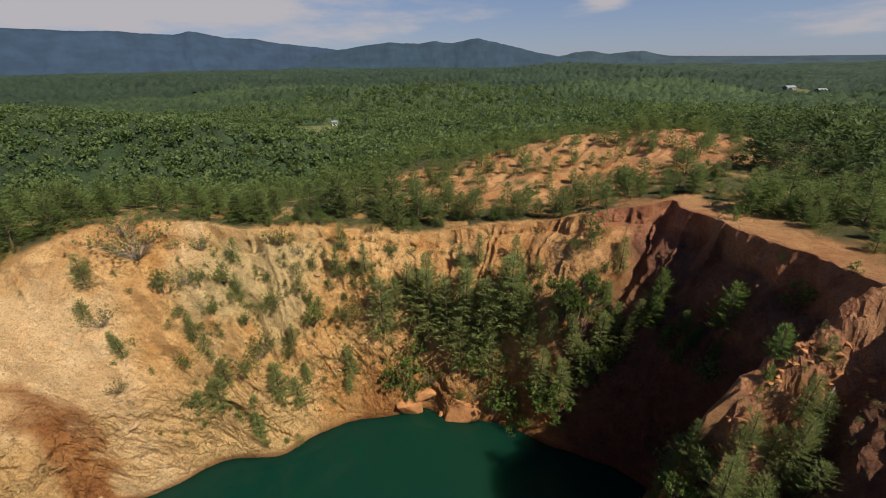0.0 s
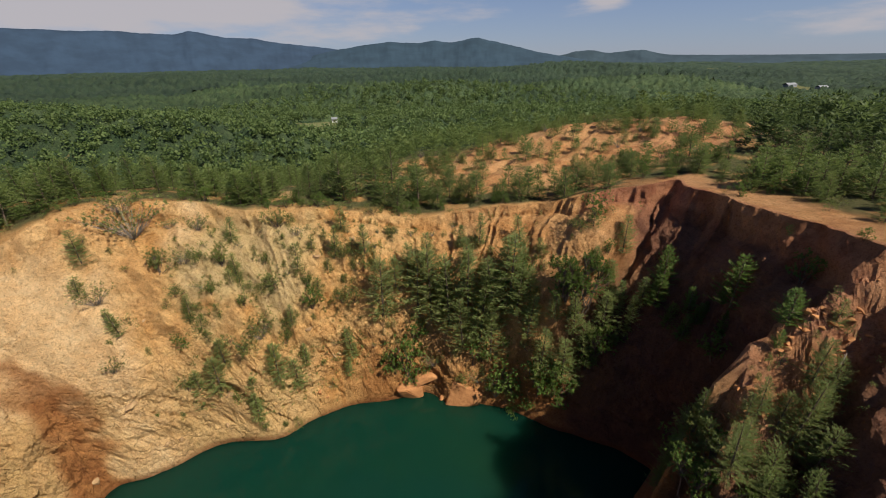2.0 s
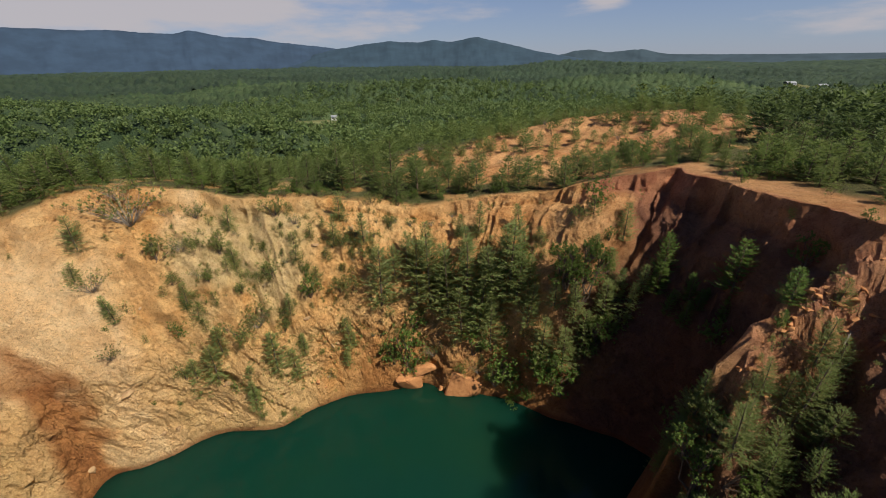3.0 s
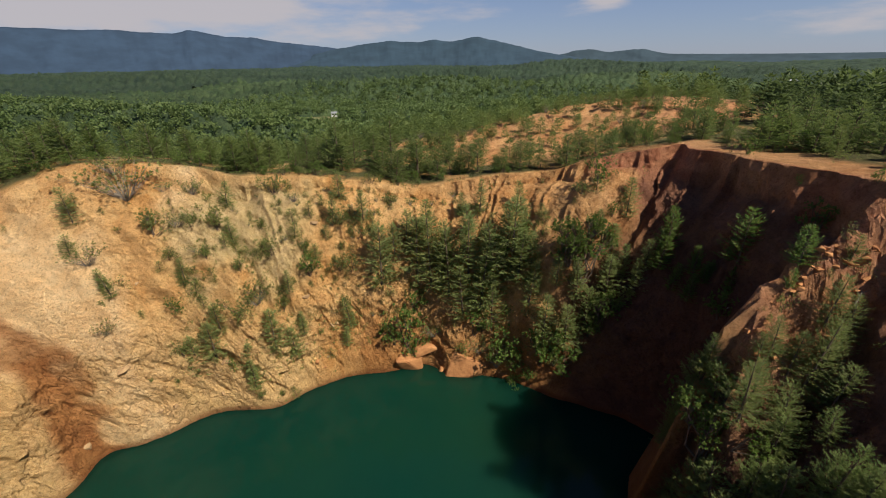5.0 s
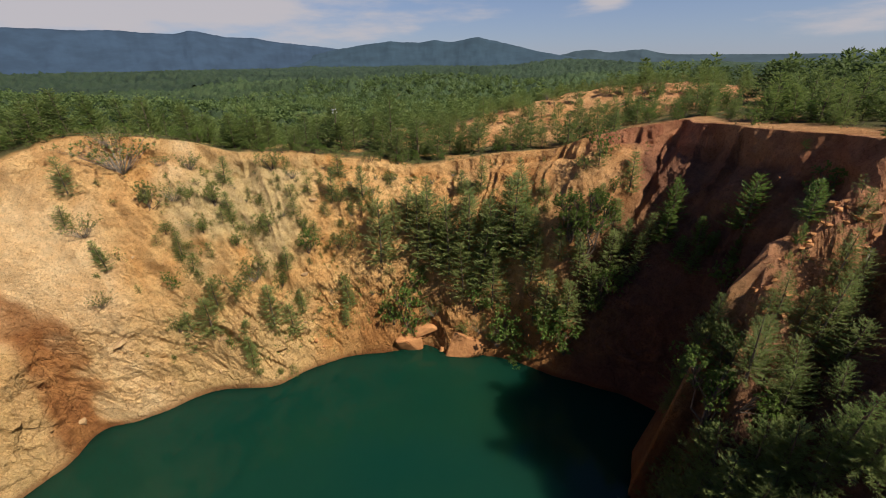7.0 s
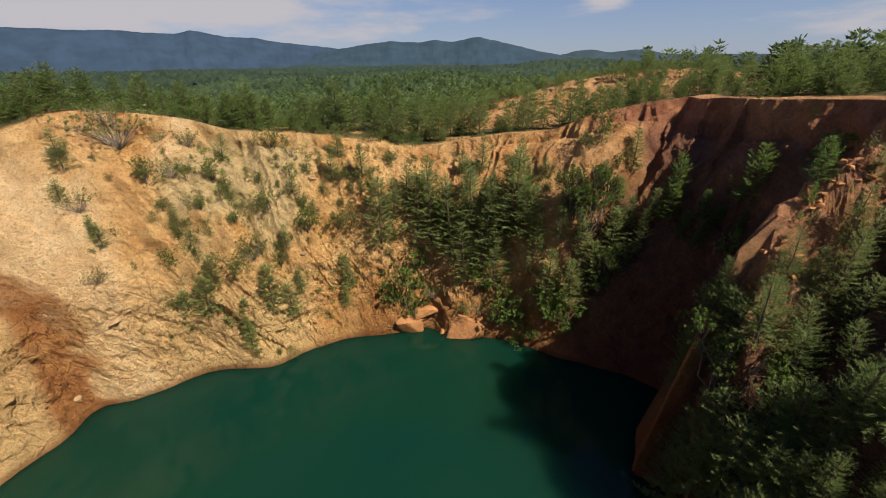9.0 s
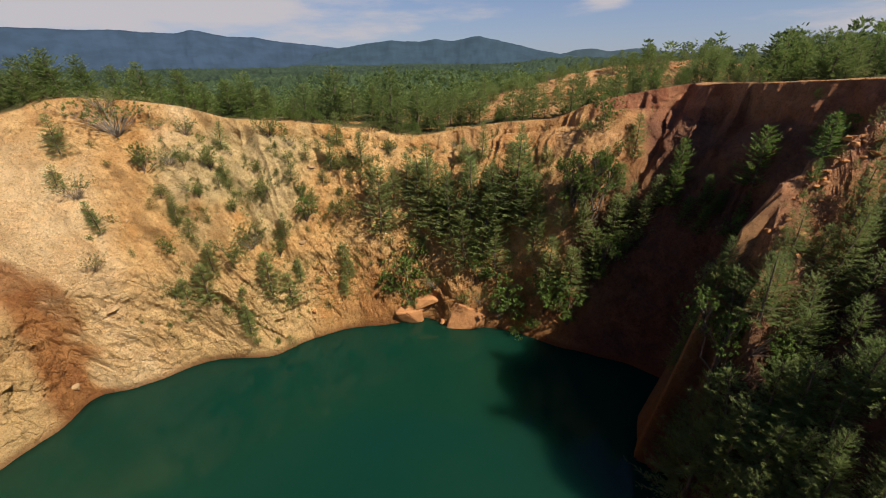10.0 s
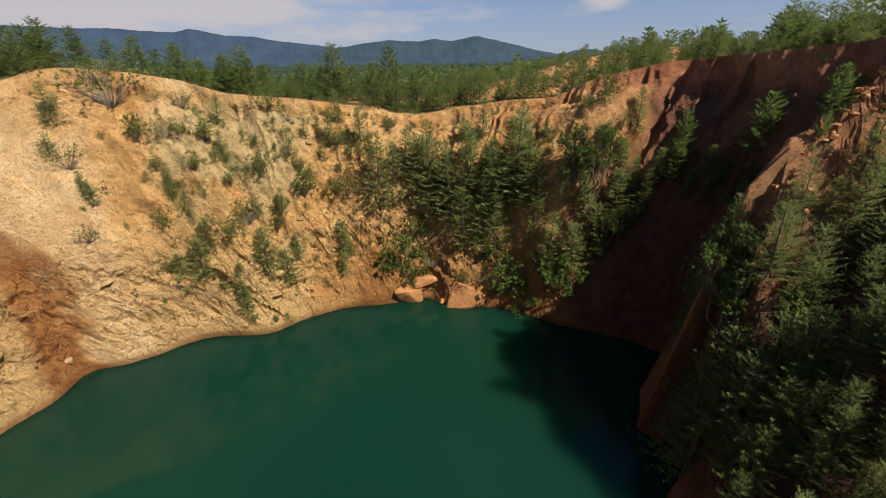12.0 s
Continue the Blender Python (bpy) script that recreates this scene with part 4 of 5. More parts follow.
for _ in range(60):
    x, y = R0.uniform(-6, 19), R0.uniform(37, 46)
    if ground_at(x, y) > 0.6:
        k = R0.random()
        (BUSHES if k < 0.3 else SHRUBS if k < 0.6 else SEEDLINGS).put(x, y, R0.uniform(0.5, 1.3), R0, 0.2)
# the shaded east wall
for x, y, h in [(22.8, 38.8, 5.8), (21.9, 37.9, 4.5), (23.7, 35.0, 3.8), (24.0, 33.9, 2.9), (25.5, 32.3, 6.3), (25.1, 31.8, 3.2), (22.4, 23.3, 3.3), (23.0, 34.0, 3.6), (22.4, 35.7, 3.7), (24.5, 34.1, 2.1), (21.5, 22.4, 1.7)]:
    SHADE_PINES.put(x, y, h / 8 * 0.85, R0, 0.2)
for x, y, h in [(28.8, 29.9, 2.8), (24.4, 31.0, 3.3), (28.7, 32.5, 0.9), (29.8, 27.7, 1.1)]:
    BUSHES.put(x, y, h / 3, R0, 0.2)
SHADE_PINES.put(24.3, 26.2, 0.5, R0, 0.2)
BUSHES.put(25.4, 27.2, 0.9, R0, 0.2)
BUSHES.put(18.0, 23.5, 0.8, R0, 0.2)
# pines on and below the spur
for x, y, top in [(23.7, 21.4, 24.9), (22.3, 19.8, 22.8), (19.3, 20.3, 21.3), (24.9, 22.8, 26.4), (18.2, 20.9, 18.6), (20.6, 18.4, 19.4), (17.2, 17.0, 13.4), (16.2, 14.4, 9.2), (18.8, 15.2, 14.0), (19.9, 17.6, 17.5), (18.2, 12.5, 11.0), (20.6, 12.0, 14.5), (15.4, 12.2, 7.6), (17.0, 10.4, 9.0),
                  (19.4, 9.6, 11.0), (15.0, 9.4, 6.5), (16.6, 16.0, 13.0), (16.4, 13.4, 9.8), (17.5, 14.6, 12.6), (18.4, 16.4, 15.2), (18.3, 13.8, 13.0), (19.6, 14.0, 15.6), (16.2, 17.6, 10.5), (19.0, 15.2, 16.0), (20.4, 14.6, 17.6), (19.8, 11.2, 13.8), (18.9, 12.8, 13.8), (21.6, 16.6, 18.8)]:
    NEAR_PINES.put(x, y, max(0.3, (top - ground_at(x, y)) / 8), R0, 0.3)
LEAFY_TREES.put(17.3, 19.2, 1.1, R0, 0.3)
for i, (x, y) in enumerate([(17.3, 23.2), (17.3, 22.9), (17.3, 22.6), (17.4, 22.4), (17.5, 22.2), (17.5, 22.0), (17.6, 22.0), (17.2, 20.5), (17.3, 20.4), (17.3, 20.4)]):
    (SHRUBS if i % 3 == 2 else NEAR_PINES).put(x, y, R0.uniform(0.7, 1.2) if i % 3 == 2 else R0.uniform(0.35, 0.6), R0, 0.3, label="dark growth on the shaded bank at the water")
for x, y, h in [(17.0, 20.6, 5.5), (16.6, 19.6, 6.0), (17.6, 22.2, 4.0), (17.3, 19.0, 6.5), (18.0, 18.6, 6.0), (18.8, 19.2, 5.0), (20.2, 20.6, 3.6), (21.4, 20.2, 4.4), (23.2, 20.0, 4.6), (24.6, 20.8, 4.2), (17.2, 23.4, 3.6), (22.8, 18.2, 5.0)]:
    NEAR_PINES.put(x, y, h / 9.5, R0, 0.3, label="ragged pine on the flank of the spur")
for _ in range(26):
    x, y = R0.uniform(17.0, 23.5), R0.uniform(9, 19)
    z = ground_at(x, y)
    if 0.8 < z < 15:
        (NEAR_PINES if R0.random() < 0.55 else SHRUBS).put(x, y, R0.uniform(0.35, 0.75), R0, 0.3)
for _ in range(40):
    k, d = R0.random(), R0.uniform(0.5, 5.5)
    x, y = 18.5 + 8.0 * k + R0.normal(0, 0.4), 22.0 + 2.0 * k - d
    (SCRUB if R0.random() < 0.7 else SEEDLINGS).put(x, y, R0.uniform(0.2, 0.5), R0, 0.1, group="scrub on the spur")

# pines along the rim: x, y, height
RIM_PINES = [(-42.8, 43.2, 4.4), (-40.8, 43.6, 4.8), (-39.4, 45.7, 3.4), (-35.9, 49.3, 4.6), (-36.2, 52.4, 4.0), (-31.7, 50.4, 4.4), (-31.4, 53.5, 4.2), (-25.4, 51.7, 5.6), (-26.4, 50.0, 4.4), (-24.2, 54.6, 4.2), (-20.2, 53.1, 3.0),
             (-20.3, 58.4, 4.6), (-15.4, 56.4, 7.2), (-13.6, 59.0, 4.8), (-10.9, 60.1, 5.7), (-8.6, 61.4, 8.0), (-7.2, 54.9, 4.6), (-9.0, 55.6, 4.5), (-4.4, 58.8, 6.1), (-1.6, 56.2, 4.4), (1.5, 57.2, 4.5), (4.2, 56.8, 4.6), (7.4, 55.4, 3.3),
             (11.3, 56.6, 4.5), (12.6, 55.2, 3.0), (16.0, 55.4, 2.8), (19.6, 54.4, 3.4), (21.7, 55.2, 2.7), (25.0, 55.8, 3.7), (27.8, 57.6, 2.8)]
for x, y, h in RIM_PINES + [(-45.6, 37.6, 4.6), (-47.2, 34.0, 4.6), (-46.6, 40.2, 5.2), (-49.2, 37.0, 5.0), (-43.8, 40.6, 3.6), (-50.4, 32.0, 5.0), (-47.6, 30.6, 4.0), (-44.9, 36.6, 2.8), (-52.0, 35.4, 5.4)]:
    PINES.put(x, y, h / 6.2, R0, 0.1, label="young green pine at the edge of the pit")
for x, y, h in [(36.5, 63.0, 4.5), (31.5, 52.5, 3.6), (33.2, 53.6, 3.2), (29.8, 53.4, 2.6), (34.8, 42.6, 3.4), (37.2, 40.6, 3.6), (35.2, 37.4, 2.6), (39.6, 37.6, 4.2), (37.8, 33.4, 3.0), (41.5, 33.0, 4.6), (36.6, 45.6, 2.8), (40.2, 47.5, 4.6), (43.5, 42.0, 4.4), (34.6, 31.2, 1.9)]:
    PINES.put(x, y, h / 5.6, R0, 0.1)


def open_ground(x, y):
    """How far from the rim a place is, and whether it lies on the bare hill."""
    a, r = math.atan2(y - CY, x - CX), math.hypot(x - CX, y - CY)
    return r - float(rim_r(a)), float(bare(x, y))


placed = []
tries = 0
while len(placed) < 190 and tries < 6000:
    tries += 1
    az, r = R0.uniform(-0.95, 0.95), math.sqrt(R0.uniform(45 ** 2, 100 ** 2))
    x, y = r * math.sin(az), r * math.cos(az)
    d, b = open_ground(x, y)
    if d < 1.6 or d > 36 or (x > 22 and d < 5) or (b > 0.15 and R0.random() < 0.92):
        continue
    if any((x - p[0]) ** 2 + (y - p[1]) ** 2 < 4.6 for p in placed):
        continue
    placed.append((x, y))
    ((HILL_PINES if R0.random() < 0.4 else HILL_TREES) if x > 44 and x > 0.6 * y else PINES if d < 14 else BACK_PINES).put(x, y, R0.uniform(0.5, 0.95) * (0.82 if x > 48 else 0.48 if x > 22 else 0.8), R0, 0.1)
# low growth along the edge
for _ in range(120):
    a = R0.uniform(0.25, 2.75)
    r = float(rim_r(a)) + R0.uniform(0.2, 4.2)
    x = CX + r * math.cos(a)
    if x > 20 and R0.random() < 0.6:
        continue
    (SCRUB if R0.random() < 0.65 else BUSHES).put(x, CY + r * math.sin(a), R0.uniform(0.25, 0.6), R0, 0.1, group="scrub at the edge")
# bushes and small pines behind the path on the east side
count = 0
while count < 85:
    x, y = R0.uniform(24, 66), R0.uniform(24, 74)
    d, b = open_ground(x, y)
    if d < 4.5 or d > 30 or b > 0.3:
        continue
    count += 1
    k = R0.random()
    (BUSHES if k < 0.4 else SCRUB if k < 0.65 else HILL_TREES if x > 46 else PINES).put(x, y, R0.uniform(0.45, 1.0) * (0.8 if k > 0.65 else 1), R0, 0.1, group="bushes behind the path")
# scrub in the furrows of the bare hill
count = 0
while count < 250:
    x, y = R0.uniform(-14, 58), R0.uniform(58, 106)
    d, b = open_ground(x, y)
    if b < 0.3 or d < 3:
        continue
    count += 1
    k = R0.random()
    (SCRUB if k < 0.38 else DRY if k < 0.44 else BACK_PINES).put(x, y, R0.uniform(0.6, 1.25) if k < 0.44 else R0.uniform(0.28, 0.62), R0, 0.1, group="scrub on the bare hill")


# ---- stones ----
def hull(rng, size, count=22, power=0.8):
    """A broken stone: the hull of points strewn in a box."""
    bm = bmesh.new()
    for p in rng.uniform(-1, 1, (count, 3)):
        q = np.sign(p) * np.abs(p) ** power
        bm.verts.new(q * np.array(size) * 0.5)
    bmesh.ops.convex_hull(bm, input=bm.verts)
    bmesh.ops.delete(bm, geom=[v for v in bm.verts if not v.link_faces], context="VERTS")
    bmesh.ops.bevel(bm, geom=bm.edges[:], offset=0.04 * min(size), segments=1, affect="EDGES")
    me = bpy.data.meshes.new("stone")
    bm.to_mesh(me)
    bm.free()
    return me


def stone(name, label, group, me, material, x, y, z, turn):
    me.materials.clear()
    me.materials.append(material)
    ob = tagged(new(name, me), label, "rock", group)
    ob.matrix_basis = pose(x, y, z, *turn)
    return ob


RS = seed(31)
stone("rock_slab", "big orange rock slab leaning at the water's edge", "rocks at the shore", hull(RS, (4.8, 3.0, 4.2), 40, 0.8), STONE_RED, 2.1, 41.2, 0.5, (-14, 14, -6))
stone("rock_slab", "brown rock block beside a small water cave", "rocks at the shore", hull(RS, (3.6, 2.8, 3.6), 44, 1.0), STONE_RED, -5.3, 42.1, 0.5, (0, -12, 25))
stone("rock_slab", "brown rock roof over a small water cave", "rocks at the shore", hull(RS, (3.6, 2.4, 1.5), 24, 0.6), STONE_RED, -2.9, 42.6, 2.4, (0, 4, 5))
for i in range(9):
    a = RS.uniform(1.2, 2.95)
    r = float(shore_r(a)) + RS.uniform(-0.1, 0.9)
    x, y, k = CX + r * math.cos(a), CY + r * math.sin(a), RS.uniform(0.3, 0.9)
    me = hull(RS, (k * 1.5, k, k * 0.9), 16)
    stone("boulder", "weathered boulder at the water's edge", "rocks at the shore", me, STONE_RED if -19 < x < 30 else STONE, x, y, ground_at(x, y) - 0.1 * k, (RS.uniform(-15, 15), RS.uniform(-15, 15), RS.uniform(0, 360)))
for i in range(22):
    a, v = RS.uniform(1.2, 2.9), RS.uniform(0.1, 0.7) ** 1.2
    r = float(shore_r(a)) + v * float(rim_r(a) - shore_r(a))
    x, y, k = CX + r * math.cos(a), CY + r * math.sin(a), RS.uniform(0.25, 0.9)
    stone("boulder", "loose block of pale rock on the slope", "loose rocks on the slope", hull(RS, (k * 1.6, k, k * 0.8), 14), STONE_RED if x > -10 else STONE, x, y, ground_at(x, y) - 0.05 * k, (RS.uniform(-25, 25), RS.uniform(-25, 25), RS.uniform(0, 360)))
for i in range(64):
    k = i / 63
    x, y = 27 - 8.8 * k + RS.normal(0, 0.6), 24.0 - 2.2 * k - abs(RS.normal(0, 1.1))
    s = RS.uniform(0.12, 0.5)
    stone("boulder", "red-brown rubble on the crest of the spur", "rubble on the spur", hull(RS, (s * 1.4, s, s * 0.8), 14), STONE_RED, x, y, ground_at(x, y) + 0.1 * s, (0, 0, RS.uniform(0, 360)))

# dead branches caught on the shaded wall
for x, y, turn, long in [(24.6, 30.6, 20, 2.2), (26.3, 27.0, 60, 1.6), (22.9, 29.0, -30, 1.8), (25.2, 21.6, 35, 1.6)]:
    base = np.array([0, 0, 0.2])
    bits = [tube([base, base + [long * 0.5, 0, 0.35], base + [long, 0.2, 0.3]], [0.05, 0.035, 0.012], 5)]
    for q in (0.35, 0.55, 0.75):
        bits.append(tube([base + [long * q, 0, 0.3], base + [long * q + 0.35, 0.3 * (-1 if q == 0.55 else 1), 0.55]], [0.02, 0.006], 4))
    ob = tagged(new("dead_branch", mesh_from("dead_branch", *joined(bits), DEAD)), "bleached dead branch lying on the red wall", "branch", "dead branches")
    ob.matrix_basis = pose(x, y, ground_at(x, y) - 0.05, 0, -20, turn)

# dry grass and seedlings all over the walls
RG = seed(41)
ga = RG.uniform(0.7, 2.6, 3000)
gv = RG.uniform(0.06, 1.02, 3000)
gr = shore_r(ga) + gv * (rim_r(ga) - shore_r(ga))
gx, gy = CX + gr * np.cos(ga), CY + gr * np.sin(ga)
keep = fbm(gx / 5, gy / 5, 0.2, 3, 301) > -0.12
gx, gy = gx[keep], gy[keep]
tuft_c = np.stack([gx, gy, land(gx, gy) + 0.1], -1)
tagged(new("grass_tufts", mesh_from("grass_tufts", *blades(RG, tuft_c, np.tile([0, -0.3, 0.8], (len(gx), 1)), 0.26, 0.06, 9, 0.16), SHRUB)), "sparse olive grass and seedlings on the eroded walls", "grass", kind="stuff")


# ---- far buildings ----
def gable_house(name, label, x, y, turn, size, wall_m, roof_m):
    w, d, h = size
    z = float(land(x, y))
    root = tagged(new(name), label, "building")
    root.matrix_basis = pose(x, y, z, 0, 0, turn)
    wv = [(-w / 2, -d / 2, -1), (w / 2, -d / 2, -1), (w / 2, d / 2, -1), (-w / 2, d / 2, -1), (-w / 2, -d / 2, h), (w / 2, -d / 2, h), (w / 2, d / 2, h), (-w / 2, d / 2, h)]
    wf = [(0, 1, 5, 4), (1, 2, 6, 5), (2, 3, 7, 6), (3, 0, 4, 7)]
    part("wall", mesh_from("wall", wv, wf, wall_m), root)
    e, t = 0.3, h + d * 0.28
    rv = [(-w / 2 - e, -d / 2 - e, h - 0.1), (w / 2 + e, -d / 2 - e, h - 0.1), (w / 2 + e, 0, t), (-w / 2 - e, 0, t), (-w / 2 - e, d / 2 + e, h - 0.1), (w / 2 + e, d / 2 + e, h - 0.1)]
    rv += [(a, b, c + 0.15) for a, b, c in rv]
    rf = [(6, 7, 8, 9), (9, 8, 11, 10), (0, 3, 2, 1), (3, 4, 5, 2), (0, 1, 7, 6), (4, 10, 11, 5), (0, 6, 9, 3), (3, 9, 10, 4), (1, 2, 8, 7), (2, 5, 11, 8)]
    part("roof", mesh_from("roof", rv, rf, roof_m), root)
    for k in (-0.28, 0.28):
        c = k * w
        part("window", mesh_from("window", [(c - 0.5, -d / 2 - 0.03, h * 0.45), (c + 0.5, -d / 2 - 0.03, h * 0.45), (c + 0.5, -d / 2 - 0.03, h * 0.8), (c - 0.5, -d / 2 - 0.03, h * 0.8)], [(0, 1, 2, 3)], GLASS), root)
    part("door", mesh_from("door", [(-0.5, -d / 2 - 0.03, 0), (0.5, -d / 2 - 0.03, 0), (0.5, -d / 2 - 0.03, 2.05), (-0.5, -d / 2 - 0.03, 2.05)], [(0, 1, 2, 3)], BARK), root)


WHITE = plain_material("white_siding", (0.78, 0.77, 0.74), (0.68, 0.67, 0.63), 2.0)
TIN = plain_material("grey_tin_roof", (0.27, 0.28, 0.29), (0.19, 0.20, 0.21), 0.8, 0.6)
GLASS = plain_material("dark_window_glass", (0.03, 0.035, 0.04), (0.02, 0.025, 0.03), 1.0, 0.1, 0.0)
gable_house("house", "small white house at a clearing far down the valley", -93, 346, 8, (4.2, 3.6, 2.6), WHITE, TIN)
gable_house("house", "tiny white shed by the wood's edge in the valley", -44, 380, -5, (2.6, 2.4, 2.4), WHITE, TIN)
gable_house("barn", "long low building with a grey tin roof in a clearing", 478, 622, 20, (18, 8, 2.4), TIN, TIN)
gable_house("barn", "low pale building half hidden by woods", 512, 608, 12, (14, 7, 3.0), TIN, TIN)


# ---- woods that run to the horizon ----
def woods(name, label, xy, sizes, templates, material, rng):
    """Many trees in one mesh."""
    verts, faces, at = [], [], 0
    z = land(xy[:, 0], xy[:, 1])
    pick = rng.integers(len(templates), size=len(xy))
    turn = rng.uniform(0, 6.283, len(xy))
    for t, (tv, tf) in enumerate(templates):
        who = np.where(pick == t)[0]
        if not len(who):
            continue
        c, s = np.cos(turn[who])[:, None], np.sin(turn[who])[:, None]
        k = sizes[who][:, None]
        wide = k * rng.uniform(0.85, 1.2, (len(who), 1))
        vx = (tv[None, :, 0] * c - tv[None, :, 1] * s) * wide + xy[who, 0][:, None]
        vy = (tv[None, :, 0] * s + tv[None, :, 1] * c) * wide + xy[who, 1][:, None]
        vz = tv[None, :, 2] * k + z[who][:, None]
        verts.append(np.stack([vx, vy, vz], -1).reshape(-1, 3))
        faces.append((tf[None] + (np.arange(len(who)) * len(tv))[:, None, None]).reshape(-1, 4) + at)
        at += len(who) * len(tv)
    me = mesh_from(name, np.concatenate(verts), np.concatenate(faces), material)
    tagged(new(name, me), label, "woods", kind="stuff")


RW = seed(77)


def wood_tree(i, height, spread, rounded):
    """A tree of the nearer woods."""
    rng = seed(600 + i)
    if rounded:
        return leafy_parts(rng, height, spread * height * 1.2, 7, 168, 1, 0.58, 0.32, 0.1)[1]
    return pine_parts(rng, height, spread * 1.2, 0.05, 7, 4, 0.35, 1.0, 0.34, False)[1]


def canopy_height(x, y):
    """The tops of closed woods seen from far off: a ragged dome for every crown; also a number for each crown's colour."""
    u, w = x / 6.6 + 0.25 * fbm(x / 3, y / 3, 0, 2, 70), y / 6.6 + 0.25 * fbm(x / 3, y / 3, 5, 2, 70)
    fu, fw = np.floor(u).astype(np.int64), np.floor(w).astype(np.int64)
    best, tone = np.zeros_like(x), np.zeros_like(x)
    for dx in (-1, 0, 1):
        for dy in (-1, 0, 1):
            iu, iw = fu + dx, fw + dy
            zero = np.zeros_like(iu)
            px, py = u - iu - lattice(iu, iw, zero, 71), w - iw - lattice(iu, iw, zero, 72)
            k = lattice(iu, iw, zero, 73)
            d = np.sqrt(px * px + py * py) / (0.48 + 0.4 * k)
            h = (4.5 + 6.0 * k) * np.clip(1 - d ** 1.5, 0, 1)
            tone = np.where(h > best, lattice(iu, iw, zero, 74), tone)
            best = np.maximum(best, h)
    tall = 0.8 + 0.5 * fbm(x / 60, y / 60, 0.5, 3, 75)
    return 0.6 + best * tall, tone


def canopy(name, label, r0, r1, rows, step, full, material):
    az = np.radians(np.arange(-54, 54, step))
    r = np.geomspace(r0, r1, rows)
    AZ, Rr = np.meshgrid(az, r, indexing="ij")
    x, y = Rr * np.sin(AZ), Rr * np.cos(AZ)
    a, rad = np.arctan2(y - CY, x - CX), np.hypot(x - CX, y - CY)
    wood = ramp(rad - rim_r(a), 30, 62) * (1 - ramp(bare(x, y), 0.0, 0.02)) * (1 - np.exp(-(((x - 24) / 45) ** 2 + ((y - 83) / 33) ** 2) ** 2)) * (1 - ramp(clearing(x, y), 0.25, 0.6))
    h, tone = canopy_height(x, y)
    h = h * (0.85 + 0.5 * fbm(x / 4, y / 4, 3, 2, 79)) + 1.5 * fbm(x / 2.1, y / 2.1, 0, 3, 77)
    z = land(x, y) + np.where(wood > 0.02, h * full(Rr) * wood, 0) - 1.5 * (1 - wood)
    n, k = x.shape
    idx = np.arange(n * k).reshape(n, k)
    f = np.stack([idx[:-1, :-1], idx[1:, :-1], idx[1:, 1:], idx[:-1, 1:]], -1).reshape(-1, 4)
    me = mesh_from(name, np.stack([x, y, z], -1).reshape(-1, 3), f, material, True)
    layer = me.attributes.new("crown", "FLOAT", "POINT")
    layer.data.foreach_set("value", np.ascontiguousarray(tone, dtype=np.float32).ravel())
    tagged(new(name, me), label, "woods", kind="stuff")


def canopy_material(name, dull, fresh):
    m, n, l, bsdf = shader(name, 0.9)
    bands, _ = noise_tex(n, l, 0.010, 5, 0.62, stretch=(0.5, 1.3, 0.2), lo=0.46, hi=0.60, distort=0.8)
    fine, fine_raw = noise_tex(n, l, 0.6, 7, 0.75, lo=0.32, hi=0.68)
    stand, _ = noise_tex(n, l, 0.012, 4, 0.6, lo=0.4, hi=0.62)
    col = mix(n, l, attribute(n, "crown"), dull, fresh)
    col = mix(n, l, times(n, l, fine, 0.45), col, (0.016, 0.032, 0.015))
    col = mix(n, l, times(n, l, stand, 0.35), col, (0.030, 0.052, 0.026))
    col = mix(n, l, times(n, l, bands, 0.6), col, (0.42, 0.50, 0.55), "MULTIPLY")
    l.new(col, bsdf.inputs["Base Color"])
    bumped(n, l, bsdf, [(fine_raw, 2.4)], 1.0)
    return m


CANOPY = canopy_material("closed_pine_canopy", (0.046, 0.080, 0.030), (0.092, 0.128, 0.047))
# darker and cooler than CANOPY: distance haze put into the base colour
FAR_CANOPY = canopy_material("haze_tinted_canopy", (0.022, 0.043, 0.024), (0.052, 0.076, 0.038))
canopy("near_canopy", "shaded lower canopy of the pine woods", 62, 211, 120, 0.36, lambda r: 0.16 + 0.3 * ramp(r, 110, 205), CANOPY)
canopy("valley_canopy", "closed green canopy of woods in the valley", 205, 724, 215, 0.22, lambda r: 0.62 + 0.38 * ramp(r, 360, 520), CANOPY)
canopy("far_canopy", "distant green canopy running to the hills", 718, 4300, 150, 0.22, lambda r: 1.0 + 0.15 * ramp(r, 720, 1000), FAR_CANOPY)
MID_T = [wood_tree(i, 7.0, s, i % 3 == 2) for i, s in enumerate((0.38, 0.34, 0.34, 0.42, 0.36, 0.32))]


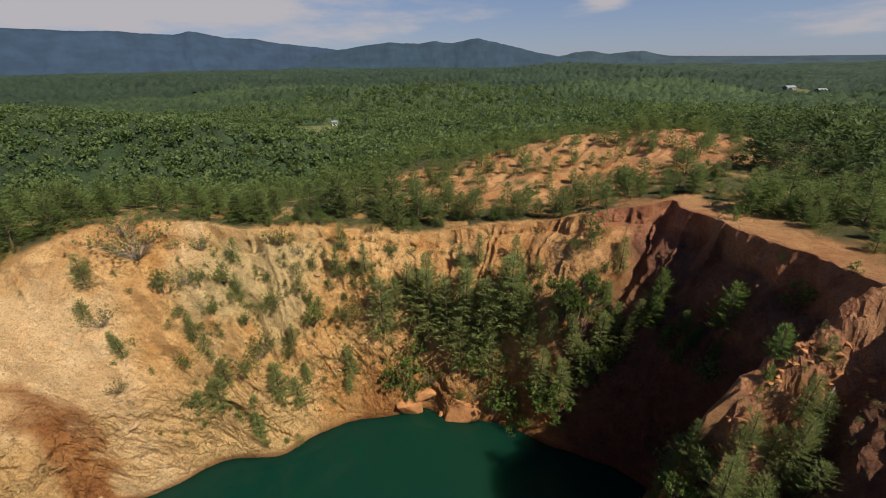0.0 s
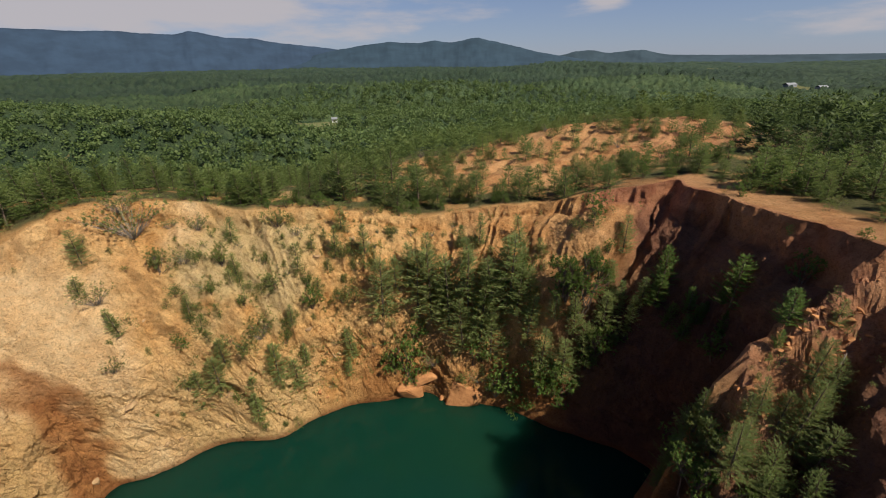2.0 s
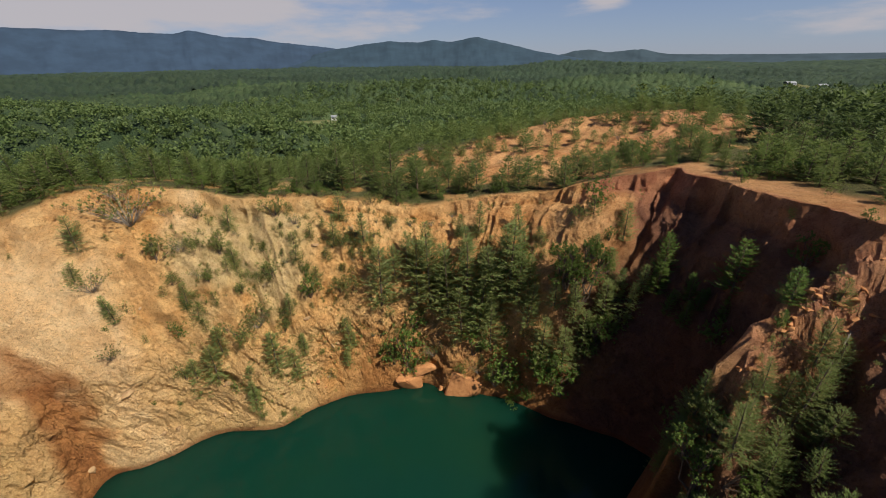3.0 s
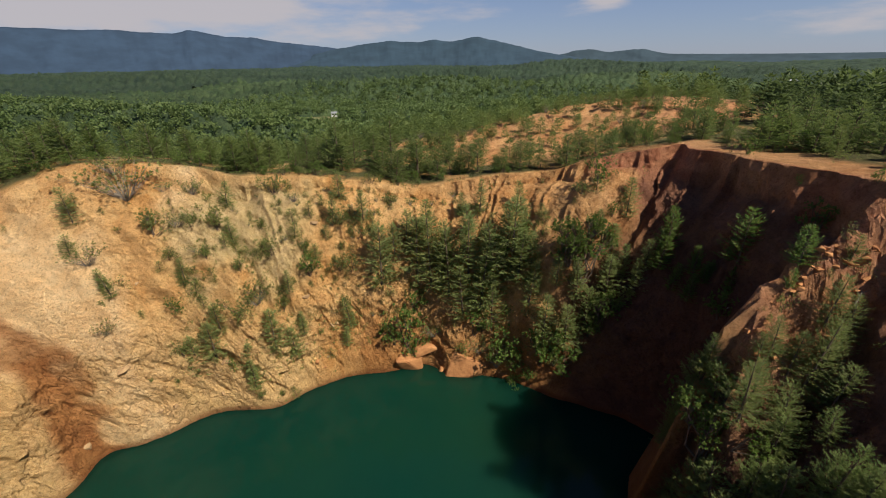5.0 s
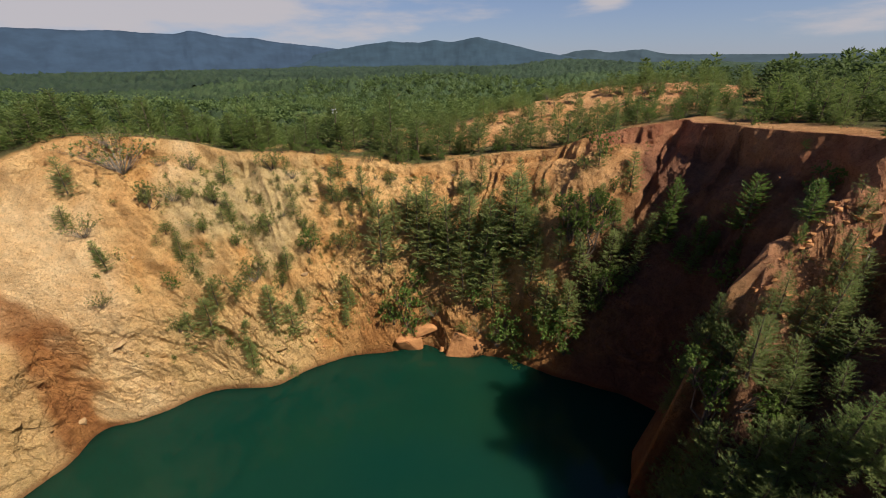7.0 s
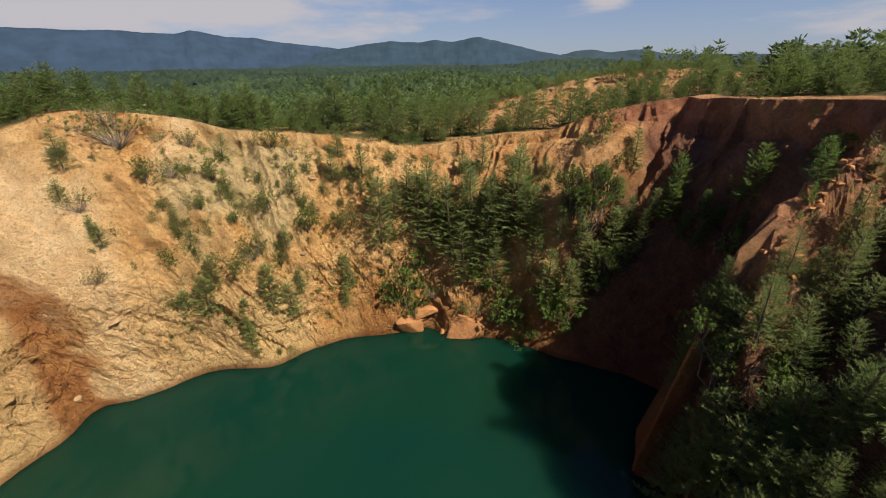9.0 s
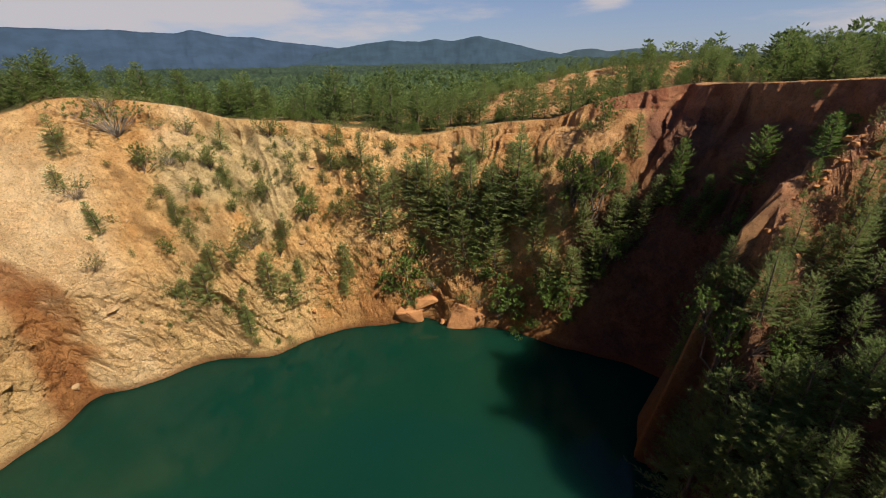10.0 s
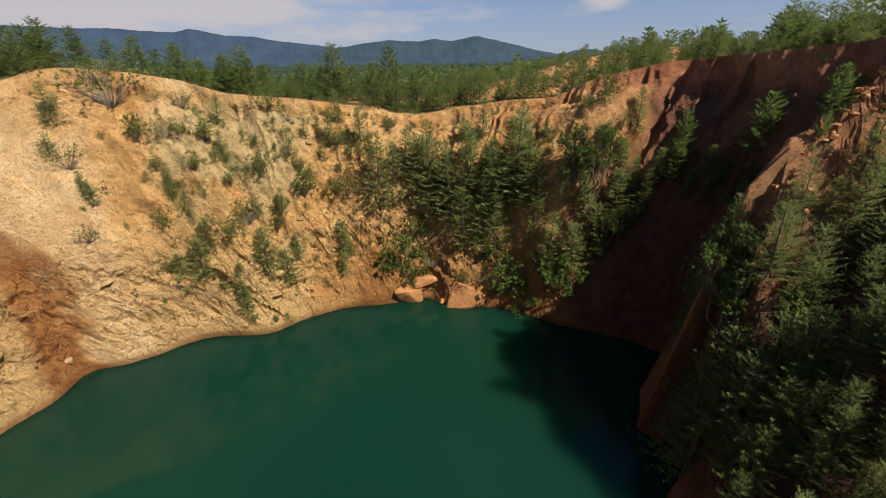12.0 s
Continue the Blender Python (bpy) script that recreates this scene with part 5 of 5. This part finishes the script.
def scatter(n, r0, r1, az0, az1, keep, rng):
    az = rng.uniform(az0, az1, n)
    r = np.sqrt(rng.uniform(r0 ** 2, r1 ** 2, n))
    x, y = r * np.sin(az), r * np.cos(az)
    ok = keep(x, y)
    return np.stack([x[ok], y[ok]], -1)


def beyond(x, y, d0):
    a, r = np.arctan2(y - CY, x - CX), np.hypot(x - CX, y - CY)
    return (r - rim_r(a) > d0) & (rng_keep(x, y) > bare(x, y) * 6) & (clearing(x, y) < 0.5)


def rng_keep(x, y):
    return lattice((x * 10).astype(np.int64), (y * 10).astype(np.int64), np.zeros_like(x, dtype=np.int64), 5)


near_xy = scatter(2300, 60, 215, -1.0, 1.0, lambda x, y: beyond(x, y, 24), RW)
tall = 1 + 0.2 * ramp(near_xy[:, 0], 30, 70) - 0.15 * ramp(-near_xy[:, 0], 0, 30)
near_size = RW.uniform(0.5, 0.95, len(near_xy)) * tall
on_rise = (near_xy[:, 0] > 0.6 * near_xy[:, 1]) & (near_xy[:, 0] > 44)
woods("near_woods", "dense green pine woods behind the pit", near_xy[~on_rise], near_size[~on_rise], MID_T, PINE_WOODS, RW)
woods("rise_woods", "dark mixed woods on the rise beside the pit, shade painted in", near_xy[on_rise], near_size[on_rise] * 0.92, MID_T, PINE_HILL, RW)
edge_xy = scatter(6000, 150, 500, -0.95, 0.95, lambda x, y: beyond(x, y, 24), RW)
EDGE_T = [leafy_parts(seed(650 + i), 7.0, w, 7, 49, 1, 1.25, 0.75, 0.15, 1.2)[1] for i, w in enumerate((2.0, 2.5, 1.7, 2.2))]
woods("valley_woods", "crowns of mixed pine woods down the valley", edge_xy, RW.uniform(0.8, 1.35, len(edge_xy)), EDGE_T, PINE_FAR, RW)
side_xy = scatter(330, 25, 150, 1.0, 5.28, lambda x, y: beyond(x, y, 9) & ~((x > 10) & (y < 25) & (x < 75)), RW)
woods("side_woods", "pine woods round the other sides of the pit", side_xy, RW.uniform(0.6, 1.1, len(side_xy)), MID_T, PINE_WOODS, RW)
